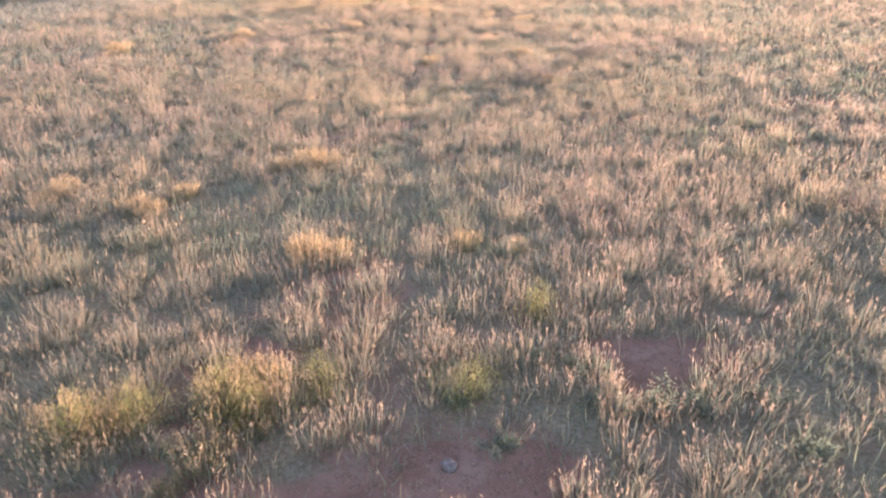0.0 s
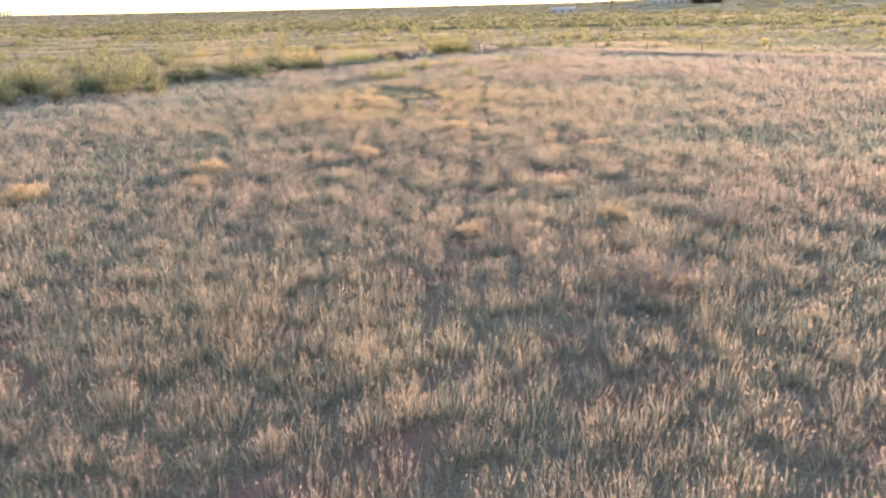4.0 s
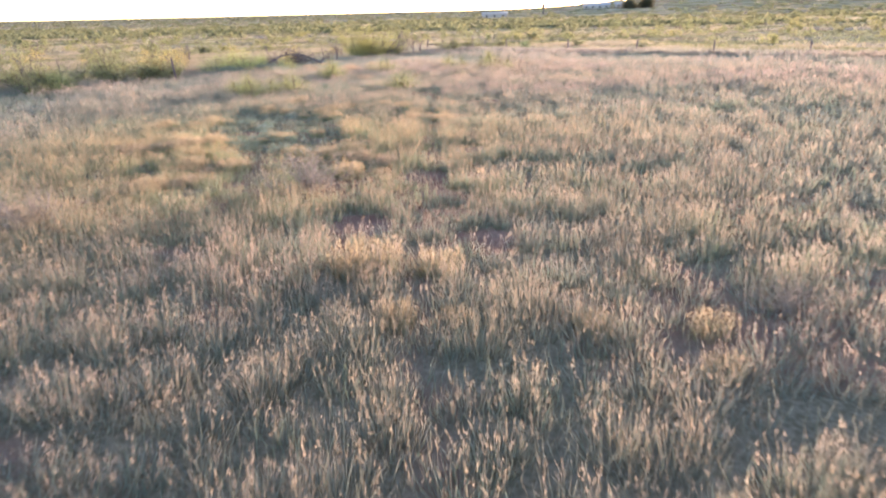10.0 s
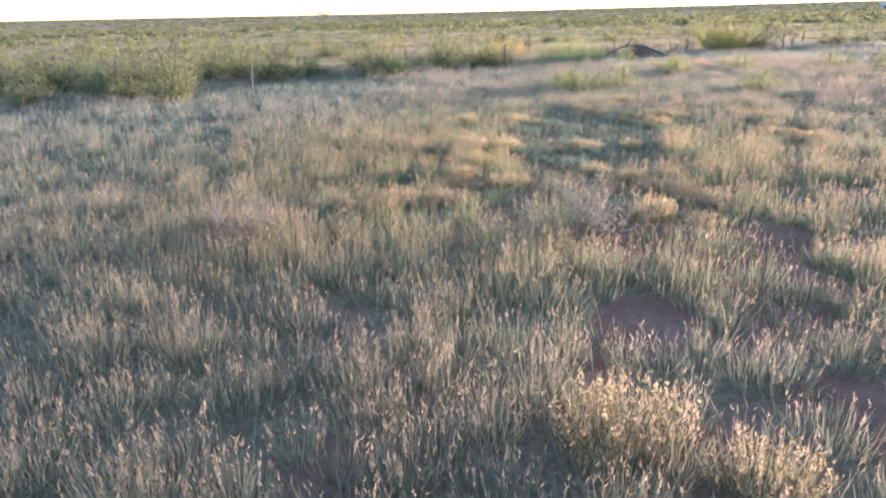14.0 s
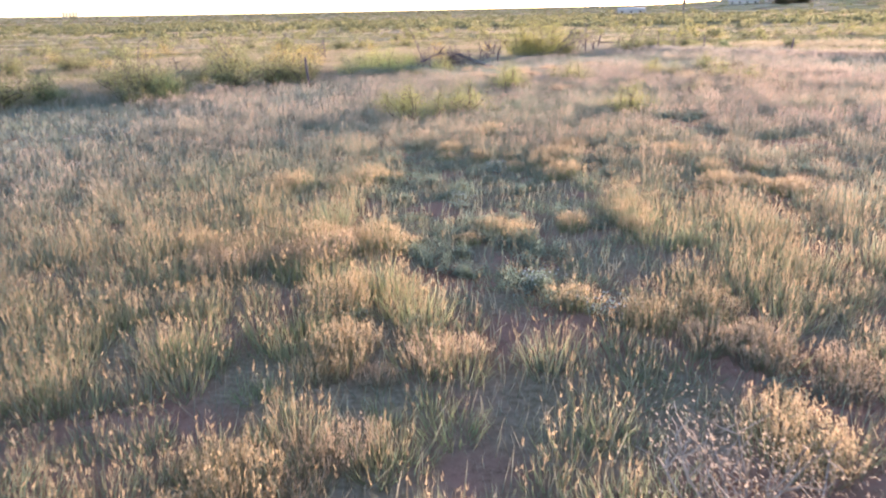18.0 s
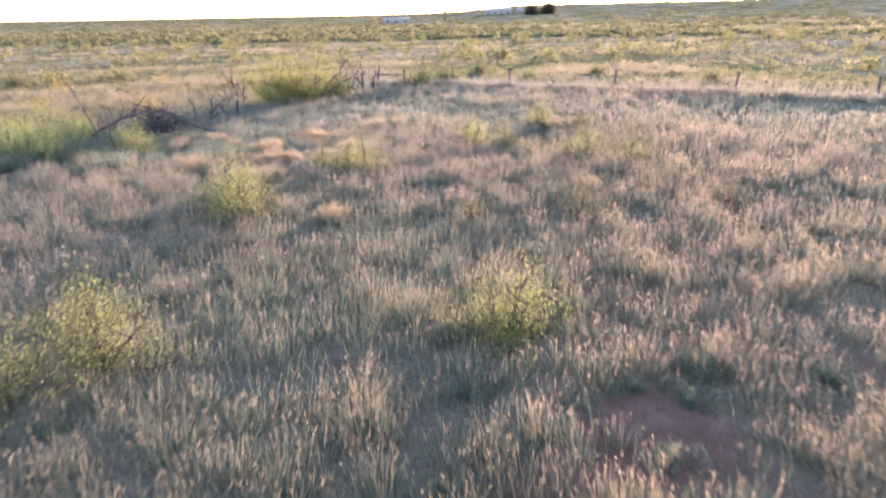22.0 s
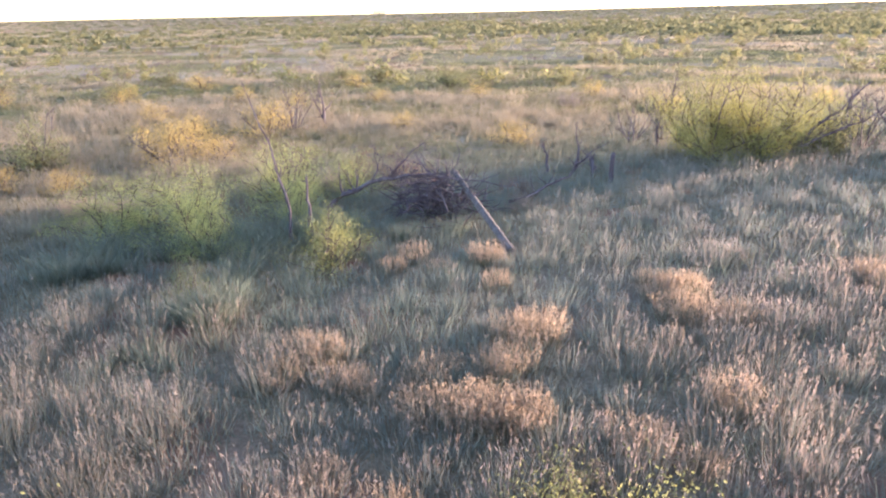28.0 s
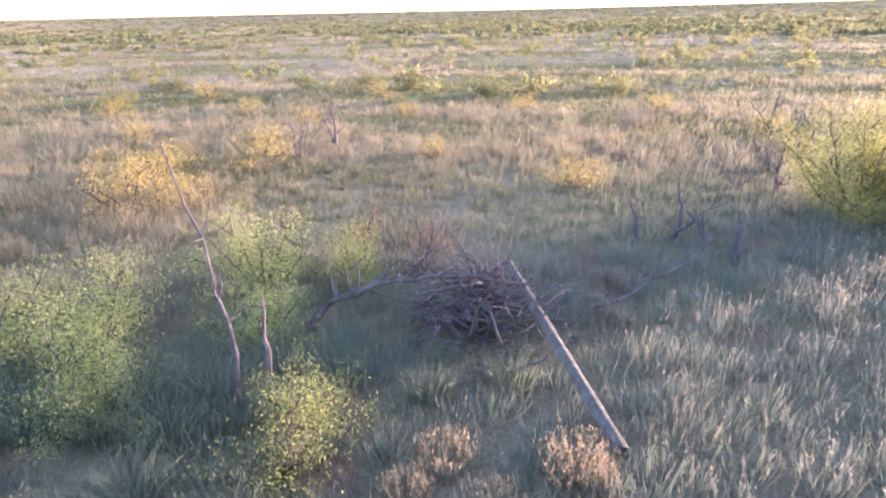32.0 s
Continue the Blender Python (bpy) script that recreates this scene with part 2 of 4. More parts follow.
def soil_material():
    """Red sandy soil with litter and pebbles; where the pasture is seen from afar, the colours of its cover of grass and scrub."""
    m, N, L, out = nodes_of("red_sandy_soil")
    geo = N.new("ShaderNodeNewGeometry")

    def noise_of(scale, detail=5.0):
        t = N.new("ShaderNodeTexNoise")
        t.inputs["Scale"].default_value, t.inputs["Detail"].default_value = scale, detail
        L.new(geo.outputs["Position"], t.inputs["Vector"])
        return t.outputs["Fac"]

    def ramp_of(fac, stops):
        r = N.new("ShaderNodeValToRGB")
        el = r.color_ramp.elements
        el[0].position, el[0].color = stops[0][0], (*stops[0][1], 1)
        el[1].position, el[1].color = stops[-1][0], (*stops[-1][1], 1)
        for p, c in stops[1:-1]:
            el.new(p).color = (*c, 1)
        L.new(fac, r.inputs["Fac"])
        return r.outputs["Color"]

    def blend(fac, a, b):
        x = N.new("ShaderNodeMix")
        x.data_type = "RGBA"
        L.new(fac, x.inputs["Factor"])
        L.new(a, x.inputs["A"])
        L.new(b, x.inputs["B"])
        return x.outputs["Result"]

    earth = ramp_of(noise_of(1.3), [(0.3, (0.21, 0.105, 0.07)), (0.5, (0.30, 0.155, 0.105)), (0.7, (0.37, 0.21, 0.145))])
    litter = ramp_of(noise_of(45.0, 8.0), [(0.35, (0.12, 0.07, 0.045)), (0.55, (0.26, 0.14, 0.09)), (0.72, (0.44, 0.33, 0.21))])
    near = blend(ramp_of(noise_of(7.0), [(0.42, (0.1, 0.1, 0.1)), (0.65, (0.8, 0.8, 0.8))]), earth, litter)
    straw = ramp_of(noise_of(0.05, 9.0), [(0.40, (0.21, 0.175, 0.08)), (0.49, (0.33, 0.25, 0.125)), (0.57, (0.42, 0.31, 0.20))])
    bare = N.new("ShaderNodeAttribute")
    bare.attribute_name = "tint"
    split = N.new("ShaderNodeSeparateColor")
    L.new(bare.outputs["Color"], split.inputs[0])
    total, mask = N.new("ShaderNodeMath"), N.new("ShaderNodeMapRange")
    total.operation = "MULTIPLY_ADD"
    L.new(noise_of(0.9, 6.0), total.inputs[0])
    total.inputs[1].default_value = 0.9
    L.new(split.outputs["Red"], total.inputs[2])
    mask.inputs["From Min"].default_value, mask.inputs["From Max"].default_value = 0.55, 0.85
    L.new(total.outputs[0], mask.inputs["Value"])
    thatch = ramp_of(noise_of(16.0, 8.0), [(0.35, (0.15, 0.115, 0.07)), (0.52, (0.23, 0.175, 0.11)), (0.68, (0.31, 0.24, 0.16))])
    mat = N.new("ShaderNodeMix")
    mat.data_type = "RGBA"
    L.new(split.outputs["Green"], mat.inputs["Factor"])
    L.new(thatch, mat.inputs["A"])
    L.new(straw, mat.inputs["B"])
    cover = blend(mask.outputs[0], mat.outputs["Result"], near)
    bsdf, b = N.new("ShaderNodeBsdfDiffuse"), N.new("ShaderNodeBump")
    b.inputs["Strength"].default_value, b.inputs["Distance"].default_value = 0.35, 0.012
    L.new(noise_of(12.0, 9.0), b.inputs["Height"])
    L.new(b.outputs[0], bsdf.inputs["Normal"])
    L.new(cover, bsdf.inputs["Color"])
    bsdf.inputs["Roughness"].default_value = 0.8
    L.new(bsdf.outputs[0], out.inputs["Surface"])
    return m


GRASS = plant_material("grass_blades", 0.6, 0.008, 0.12)
DULL = plant_material("dull_scrub", 0.45, 0.0, 0.12)
LEAF = plant_material("shrub_leaves", 0.6, 0.01, 0.16)
SOIL = soil_material()
BARK = rough_material("dark_bark", [(0.05, 0.035, 0.03), (0.10, 0.075, 0.06), (0.17, 0.13, 0.11)], 9, (1, 1, 0.3), 0.8)
DEAD = rough_material("dead_wood", [(0.08, 0.058, 0.057), (0.145, 0.11, 0.108), (0.24, 0.19, 0.185)], 8, (1, 1, 0.25), 0.7)
GREYWOOD = rough_material("weathered_grey_timber", [(0.10, 0.08, 0.066), (0.17, 0.14, 0.115), (0.26, 0.22, 0.19)], 14, (1, 1, 0.05), 1.0)
PALE = rough_material("pale_painted_wall", [(0.40, 0.34, 0.28), (0.47, 0.405, 0.34), (0.52, 0.45, 0.385)], 0.5, (1, 1, 1), 0.1)
ROOF = rough_material("pale_metal_roof", [(0.36, 0.34, 0.33), (0.44, 0.42, 0.41), (0.5, 0.48, 0.47)], 0.4, (1, 1, 1), 0.1, 0.8)
BLUEROOF = rough_material("blue_grey_roof", [(0.44, 0.36, 0.30), (0.50, 0.42, 0.35), (0.56, 0.47, 0.40)], 0.4, (1, 1, 1), 0.1, 0.8)
PANE = rough_material("dark_window_glass", [(0.02, 0.02, 0.025), (0.04, 0.04, 0.05)], 1.0, (1, 1, 1), 0.0, 0.15)
STONE = rough_material("brown_stone", [(0.10, 0.075, 0.06), (0.19, 0.145, 0.12), (0.28, 0.23, 0.20)], 20, (1, 1, 1), 0.6)
STRAWY = rough_material("dry_straw_twigs", [(0.20, 0.15, 0.11), (0.31, 0.24, 0.18), (0.43, 0.34, 0.26)], 8, (1, 1, 0.3), 0.3)
TWIG = (0.10, 0.08, 0.07)


# ---- the plan: trail, bare soil, the patch of low forbs, the fence line ----
TRAIL = np.array([(-1, -5), (-0.8, 5), (-0.7, 11), (-1.0, 26), (-0.3, 36), (-0.4, 47), (0.5, 61), (0.9, 72)], float)
ROUTE = np.array([(0, -2), (-0.5, 20), (-0.3, 41), (-5, 51), (-3, 70), (-1.4, 79), (-5, 88), (-12, 98)], float)
BARE = [(0.4, 5.8, 0.9), (2.9, 8.0, 0.8), (-1.5, 5.5, 0.6), (0.8, 47.9, 0.7), (-2.1, 51.5, 0.55), (-1.4, 49.1, 0.7), (2.6, 36.8, 0.8), (-5.5, 57.5, 0.5), (-4.2, 58.3, 0.45),
        (-4.1, 55.6, 0.5), (-3.2, 66.8, 0.6), (3.0, 68.0, 0.9), (-6.2, 61.1, 0.5), (0.6, 34.4, 0.6), (-2.6, 8.4, 0.5), (-9.5, 91.9, 0.3), (1.6, 56.5, 0.6), (-0.6, 66.0, 0.6), (0.2, 71.2, 0.7)]
STRAW_CLUMPS = [(-1.2, 46.5, 1.3), (-0.4, 29.8, 1.0), (-4.7, 40.2, 1.0), (-6.6, 52.6, 1.0), (-2.6, 11.6, 1.1), (-5.1, 40.8, 1.1), (-10.6, 38.0, 1.3), (-6.4, 39.4, 0.9), (-9.0, 15.2, 1.0), (-6.8, 14.0, 1.0),
                (-3.4, 16.8, 1.1), (0.4, 11.9, 0.8), (3.7, 31.6, 0.9), (2.7, 35.2, 0.8), (-10.3, 35.7, 1.1), (-15.5, 34.1, 1.5), (3.9, 26.1, 0.9), (-0.7, 44.5, 0.8), (3.2, 43.8, 0.8), (5.0, 41.9, 0.9), (-2.0, 53.5, 1.0), (-6.4, 54.9, 1.0)]
PINK_CLUMPS = [(-8.7, 57.3, 1.0), (-7.4, 58.2, 1.0), (-5.9, 53.2, 0.8), (-5.4, 54.9, 0.8), (-1.9, 55.4, 0.9), (-8.7, 50.3, 0.9), (-1.1, 55.0, 0.8), (-4.2, 88.4, 1.0), (-0.4, 95.3, 1.0), (-3.3, 93.4, 0.9), (3.8, 82.1, 0.9),
               (-3.1, 80.8, 1.0), (-4.6, 86.2, 0.9), (-4.8, 89.4, 1.0), (-2.8, 88.5, 0.9), (-7.5, 88.4, 1.0), (-4.7, 88.2, 1.1), (-4.8, 90.5, 1.2), (-3.1, 92.3, 1.1), (-3.2, 93.1, 1.0), (-5.6, 88.8, 0.9), (-17.7, 91.6, 1.2),
               (-6.5, 88.0, 0.8), (-2.0, 89.9, 1.0), (-7.0, 93.1, 1.0), (-17.0, 92.0, 1.0), (-8.3, 92.6, 0.9)]
GREEN_CLUMPS = [(-7.8, 58.7, 1.0), (-6.8, 56.2, 1.1), (-9.1, 58.1, 1.0), (-4.5, 59.3, 0.8), (-3.6, 59.9, 0.8), (-2.8, 56.0, 0.9), (-2.1, 56.4, 0.9), (-9.5, 62.5, 1.0), (-7.9, 63.1, 1.0), (-3.5, 64.0, 0.9), (-6.8, 58.9, 0.9),
                (-0.4, 63.1, 0.9), (0.9, 62.6, 0.9), (-3.1, 67.0, 0.8), (-3.5, 65.7, 1.0), (-1.5, 67.3, 0.8), (-0.6, 66.4, 0.9), (-0.2, 64.4, 0.9), (-6.5, 66.3, 0.9), (-5.6, 69.5, 1.0), (-4.1, 64.9, 0.9), (-5.6, 65.6, 0.8),
                (-2.9, 7.1, 1.2), (-2.5, 7.5, 1.1), (-4.9, 6.8, 1.1), (-3.0, 6.2, 1.0)]


def to_line(x, y, line):
    best = np.full(np.shape(x), 1e9)
    for (ax, ay), (bx, by) in zip(line[:-1], line[1:]):
        t = np.clip(((x - ax) * (bx - ax) + (y - ay) * (by - ay)) / ((bx - ax) ** 2 + (by - ay) ** 2), 0, 1)
        best = np.minimum(best, np.hypot(x - ax - t * (bx - ax), y - ay - t * (by - ay)))
    return best


def spots(x, y, rows):
    s = np.zeros(np.shape(x))
    for cx, cy, r in rows:
        s = np.maximum(s, 1 - smooth(0.6, 1.15, np.hypot(x - cx, y - cy) / r))
    return s


def forb_patch(x, y):
    u, v = (x + 5.1) + 0.2 * (y - 60.5), y - 60.5
    return 1 - smooth(0.75, 1.1, np.hypot(u / 2.3, v / 6.2) + 0.5 * (field(x, y, 1.4, 3.0) - 0.5))


def beyond_fence(x, y):
    """How far a place lies beyond the two fence lines that meet at the corner, in metres (negative: on this side)."""
    left = (-(x - 2) * 0.861 + (y - 115.5) * 0.508)
    right = ((x - 2) * 0.647 + (y - 115.5) * 0.762)
    return np.maximum(left, right)


# ---- the ground, one sheet out to the horizon; it carries how bare each place is, and whether it belongs to the open plain ----
def bareness(x, y):
    wide = 0.75 * np.exp(-((x + 3) / 7) ** 2 - ((y - 58.5) / 8.5) ** 2) + 0.6 * np.exp(-((x - 0.5) / 5) ** 2 - ((y - 6) / 3.5) ** 2)
    return np.clip(spots(x, y, BARE) + 0.25 * wide + 0.3 * smooth(0.55, 0.8, field(x, y, 1.6, 30.0)) + 0.2 * (1 - smooth(0.2, 0.5, to_line(x, y, TRAIL))), 0, 1)


def build_ground():
    rings = np.concatenate([np.linspace(0, 60, 121), 60 * (4200 / 60) ** (np.arange(1, 61) / 60)])
    S = 320
    a = np.linspace(0, 2 * math.pi, S + 1)[:-1]
    x, y = np.outer(rings, np.cos(a)) - 2, np.outer(rings, np.sin(a)) + 55
    v = np.stack([x, y, ground_z(x, y)], 2).reshape(-1, 3)
    i, j = np.meshgrid(np.arange(len(rings) - 1), np.arange(S), indexing="ij")
    p, q = i * S + j, i * S + (j + 1) % S
    f = np.concatenate([np.stack([p, p + S, q + S], 2).reshape(-1, 3), np.stack([p, q + S, q], 2).reshape(-1, 3)])
    open_plain = 0.15 + 0.85 * smooth(-6, 14, beyond_fence(v[:, 0], v[:, 1]))
    me = mesh_of("ground", v, f, np.stack([bareness(v[:, 0], v[:, 1]), open_plain, open_plain], 1))
    me.polygons.foreach_set("use_smooth", np.ones(len(me.polygons), bool))
    me.materials.append(SOIL)
    tagged(new("ground", me), "flat pasture of red sandy soil under dry grass", "ground", kind="structure")


build_ground()


def jittered(x0, x1, y0, y1, per_m2):
    step = 1 / math.sqrt(per_m2)
    gx, gy = np.meshgrid(np.arange(x0, x1, step), np.arange(y0, y1, step))
    n = gx.size
    return gx.ravel() + rng.uniform(-0.6, 0.6, n) * step, gy.ravel() + rng.uniform(-0.6, 0.6, n) * step


def mixed(a, b, s):
    return np.asarray(a) * (1 - s[:, None]) + np.asarray(b) * s[:, None]


def panicles(heap, base, tip, count, wide, long, tint, top=0.34):
    """Feathery heads: loose flecks hung about the upper part of each stalk from base to tip."""
    k = np.repeat(np.arange(len(base)), count)
    m = len(k)
    t = 1.06 - top * rng.random(m) ** 0.8
    at = base[k] + (tip - base)[k] * t[:, None] + rng.normal(0, 1, (m, 3)) * (0.85 * wide[k] * (1.25 - 0.75 * (t - 1 + top) / top))[:, None]
    d = rng.normal(0, 1, (m, 3)) * (0.3, 0.3, 0.3) + (0, 0, 0.9)
    d /= np.linalg.norm(d, axis=1)[:, None]
    side = np.cross(d, rng.normal(0, 1, (m, 3)))
    side /= np.linalg.norm(side, axis=1)[:, None] + 1e-6
    L, w = (long[k] * rng.uniform(0.6, 1.4, m))[:, None], (wide[k] * rng.uniform(0.6, 1.3, m) * 0.5)[:, None]
    v = np.stack([at + side * w, at - side * w, at + d * L], 1).reshape(-1, 3)
    c = np.clip(tint[k] * rng.uniform(0.75, 1.15, (m, 1)), 0, 0.75)
    heap.add(v, np.arange(3 * m).reshape(m, 3), np.repeat(c, 3, 0))


def pasture(name, x, y, coarse, radius, height, leaves, stalks, flecks, label):
    """Bunchgrass, tuft by tuft: grey-green leaves fanning from each foot, and on most tufts upright straw stalks with feathery heads. coarse: how much broader and fewer the blades are."""
    n = len(x)
    z = ground_z(x, y)
    bare, forb = spots(x, y, BARE), forb_patch(x, y)
    out = beyond_fence(x, y)
    kind, tone, grow = rng.random(n), rng.random(n), rng.random(n)
    patch = field(x, y, 5.0, 9.0)
    silver = smooth(-20, -5, out) * (0.35 + 0.6 * smooth(0.3, 0.7, field(x, y, 7, 1.0)))
    deep = np.exp(-((x + 10) / 5.5) ** 2 - ((y - 91) / 4.5) ** 2)
    gold = np.exp(-((x + 5) / 9) ** 2 - ((y - 57) / 9) ** 2)
    row = np.exp(-(((x - 2) * 0.647 + (y - 115.5) * 0.762 + 0.6) / 0.8) ** 2) * (x > 2)
    plain = smooth(-2, 12, out)
    drift = smooth(0.46, 0.64, 0.2 * tone + 0.8 * field(x, 2.2 * y, 11.0, 21.0))
    late = smooth(66, 76, y)
    green = np.exp(-((x + 5) / 6) ** 2 - ((y - 75.5) / 6.5) ** 2)
    heady = smooth(1.0, 0.35, 0.75 * kind + 0.9 * (patch - 0.35) + 0.4 * deep - 0.12 * late + 0.55 * silver * (1 - row)) * (1 - 0.85 * forb)
    heady = np.maximum(np.maximum(heady, row), 0.8 * gold * (kind < 0.7) * (1 - forb))
    lush = np.maximum(smooth(0.5, 0.9, 0.5 * tone + 0.5 * field(x, y, 3.0, 4.0)), np.maximum(0.7 * deep, 0.8 * green))
    heady = heady * (1 - 0.55 * green) * (1 - 0.35 * plain)
    pink = np.clip(0.1 + 0.8 * field(x, y, 4.0, 6.0) + 0.15 * late - 0.5 * gold, 0, 1)
    R = radius * (0.55 + 0.9 * grow ** 1.5) * (1 + 0.2 * gold + 0.1 * late)
    H = height * (0.62 + 0.5 * rng.random(n) + 0.3 * (grow - 0.5)) * (1 - 0.5 * forb) * (1 + 0.15 * row + 0.3 * deep + 0.15 * gold + 0.15 * late) * (0.8 + 0.3 * heady) * (1 + 0.5 * plain * (drift - 0.4))
    room = (R / radius) ** 1.6
    heap = Heap()
    # leaves
    k = np.repeat(np.arange(n), rng.poisson(leaves * room / coarse))
    m = len(k)
    a, q = rng.uniform(0, 2 * math.pi, m), np.sqrt(rng.random(m))
    base = np.stack([x[k] + 0.75 * R[k] * q * np.cos(a), y[k] + 0.75 * R[k] * q * np.sin(a), z[k] - 0.01], 1)
    low = mixed((0.205, 0.22, 0.15), (0.235, 0.245, 0.195), silver[k])
    low = mixed(low, (0.17, 0.195, 0.14), forb[k])
    high = mixed(mixed((0.31, 0.315, 0.255), (0.245, 0.31, 0.165), lush[k]), (0.255, 0.29, 0.22), silver[k] * (0.4 + 0.5 * tone[k]))
    high = mixed(high, (0.46, 0.36, 0.25), heady[k] * 0.5 * (rng.random(m) < 0.75))
    low = mixed(low, (0.205, 0.245, 0.09), gold[k] * 0.75)
    high = mixed(high, (0.36, 0.385, 0.145), gold[k] * 0.6)
    low = mixed(low, mixed((0.19, 0.18, 0.075), (0.42, 0.32, 0.19), drift[k]), plain[k] * 0.9)
    high = mixed(high, mixed((0.255, 0.24, 0.095), (0.43, 0.335, 0.215), drift[k]), plain[k] * 0.95)
    high = mixed(high, (0.26, 0.30, 0.235), forb[k] * 0.8)
    long = H[k] * rng.uniform(0.45, 0.92, m) * (1 - 0.3 * q * q)
    lean = np.abs(rng.normal(0.05, 0.16, m)) + 0.5 * q ** 2 + 0.2 * forb[k]
    blades(heap, base, a + rng.normal(0, 0.7, m), long, lean, 0.0085 * coarse[k] * rng.uniform(0.7, 1.4, m), low, high, 0.16, 1)
    # stalks with heads
    k = np.repeat(np.arange(n), rng.poisson(stalks * room * (0.06 + heady) / coarse))
    m = len(k)
    a, q = rng.uniform(0, 2 * math.pi, m), np.sqrt(rng.random(m))
    base = np.stack([x[k] + 0.8 * R[k] * q * np.cos(a), y[k] + 0.8 * R[k] * q * np.sin(a), z[k]], 1)
    straw = mixed((0.50, 0.385, 0.245), (0.52, 0.365, 0.29), pink[k])
    straw = mixed(straw, (0.43, 0.375, 0.30), silver[k])
    straw = mixed(mixed(straw, (0.56, 0.375, 0.19), 0.7 * gold[k]), (0.43, 0.35, 0.215), 0.7 * plain[k])
    straw = straw * (0.85 + 0.3 * tone[k][:, None])
    tip = blades(heap, base, a + rng.normal(0, 0.6, m), H[k] * rng.uniform(0.78, 1.15, m) * (1 - 0.28 * q * q), np.abs(rng.normal(0, 0.07, m)) + 0.2 * q ** 2, 0.0055 * coarse[k], mixed(straw * 0.6, (0.23, 0.25, 0.15), np.full(m, 0.5)), straw * 0.85, 0.05, 1)
    panicles(heap, base, tip, rng.poisson(flecks / coarse[k]), 0.0085 * coarse[k] ** 0.8, 0.055 * coarse[k] ** 0.8, straw * 0.86, 0.5)
    tagged(part(name, heap, GRASS), label, "grass", kind="stuff")


def low_cover(name, x, y, coarse, label):
    """Short leaves and litter between the tufts."""
    n = len(x)
    keep = rng.random(n) < np.clip(1.0 - 1.25 * bareness(x, y) - 0.3 * smooth(0.5, 0.8, field(x, y, 1.3, 12.0)), 0.05, 1)
    x, y, coarse = x[keep], y[keep], coarse[keep]
    n = len(x)
    plain, tone = smooth(-2, 12, beyond_fence(x, y)), smooth(0.3, 0.7, field(x, y, 0.8, 14.0))
    low = mixed(mixed((0.19, 0.205, 0.125), (0.215, 0.195, 0.125), tone), (0.24, 0.20, 0.10), plain)
    high = mixed(mixed((0.29, 0.32, 0.22), (0.38, 0.34, 0.24), tone), (0.40, 0.32, 0.19), plain)
    heap = Heap()
    blades(heap, np.stack([x, y, ground_z(x, y) - 0.01], 1), rng.uniform(0, 6.283, n), rng.uniform(0.14, 0.42, n), np.abs(rng.normal(0.1, 0.25, n)), 0.012 * coarse * rng.uniform(0.7, 1.4, n), low, high, 0.2, 1)
    tagged(part(name, heap, GRASS), label, "grass", kind="stuff")


def ahead(x, y, slope):
    return y > np.abs(x) * slope - 8


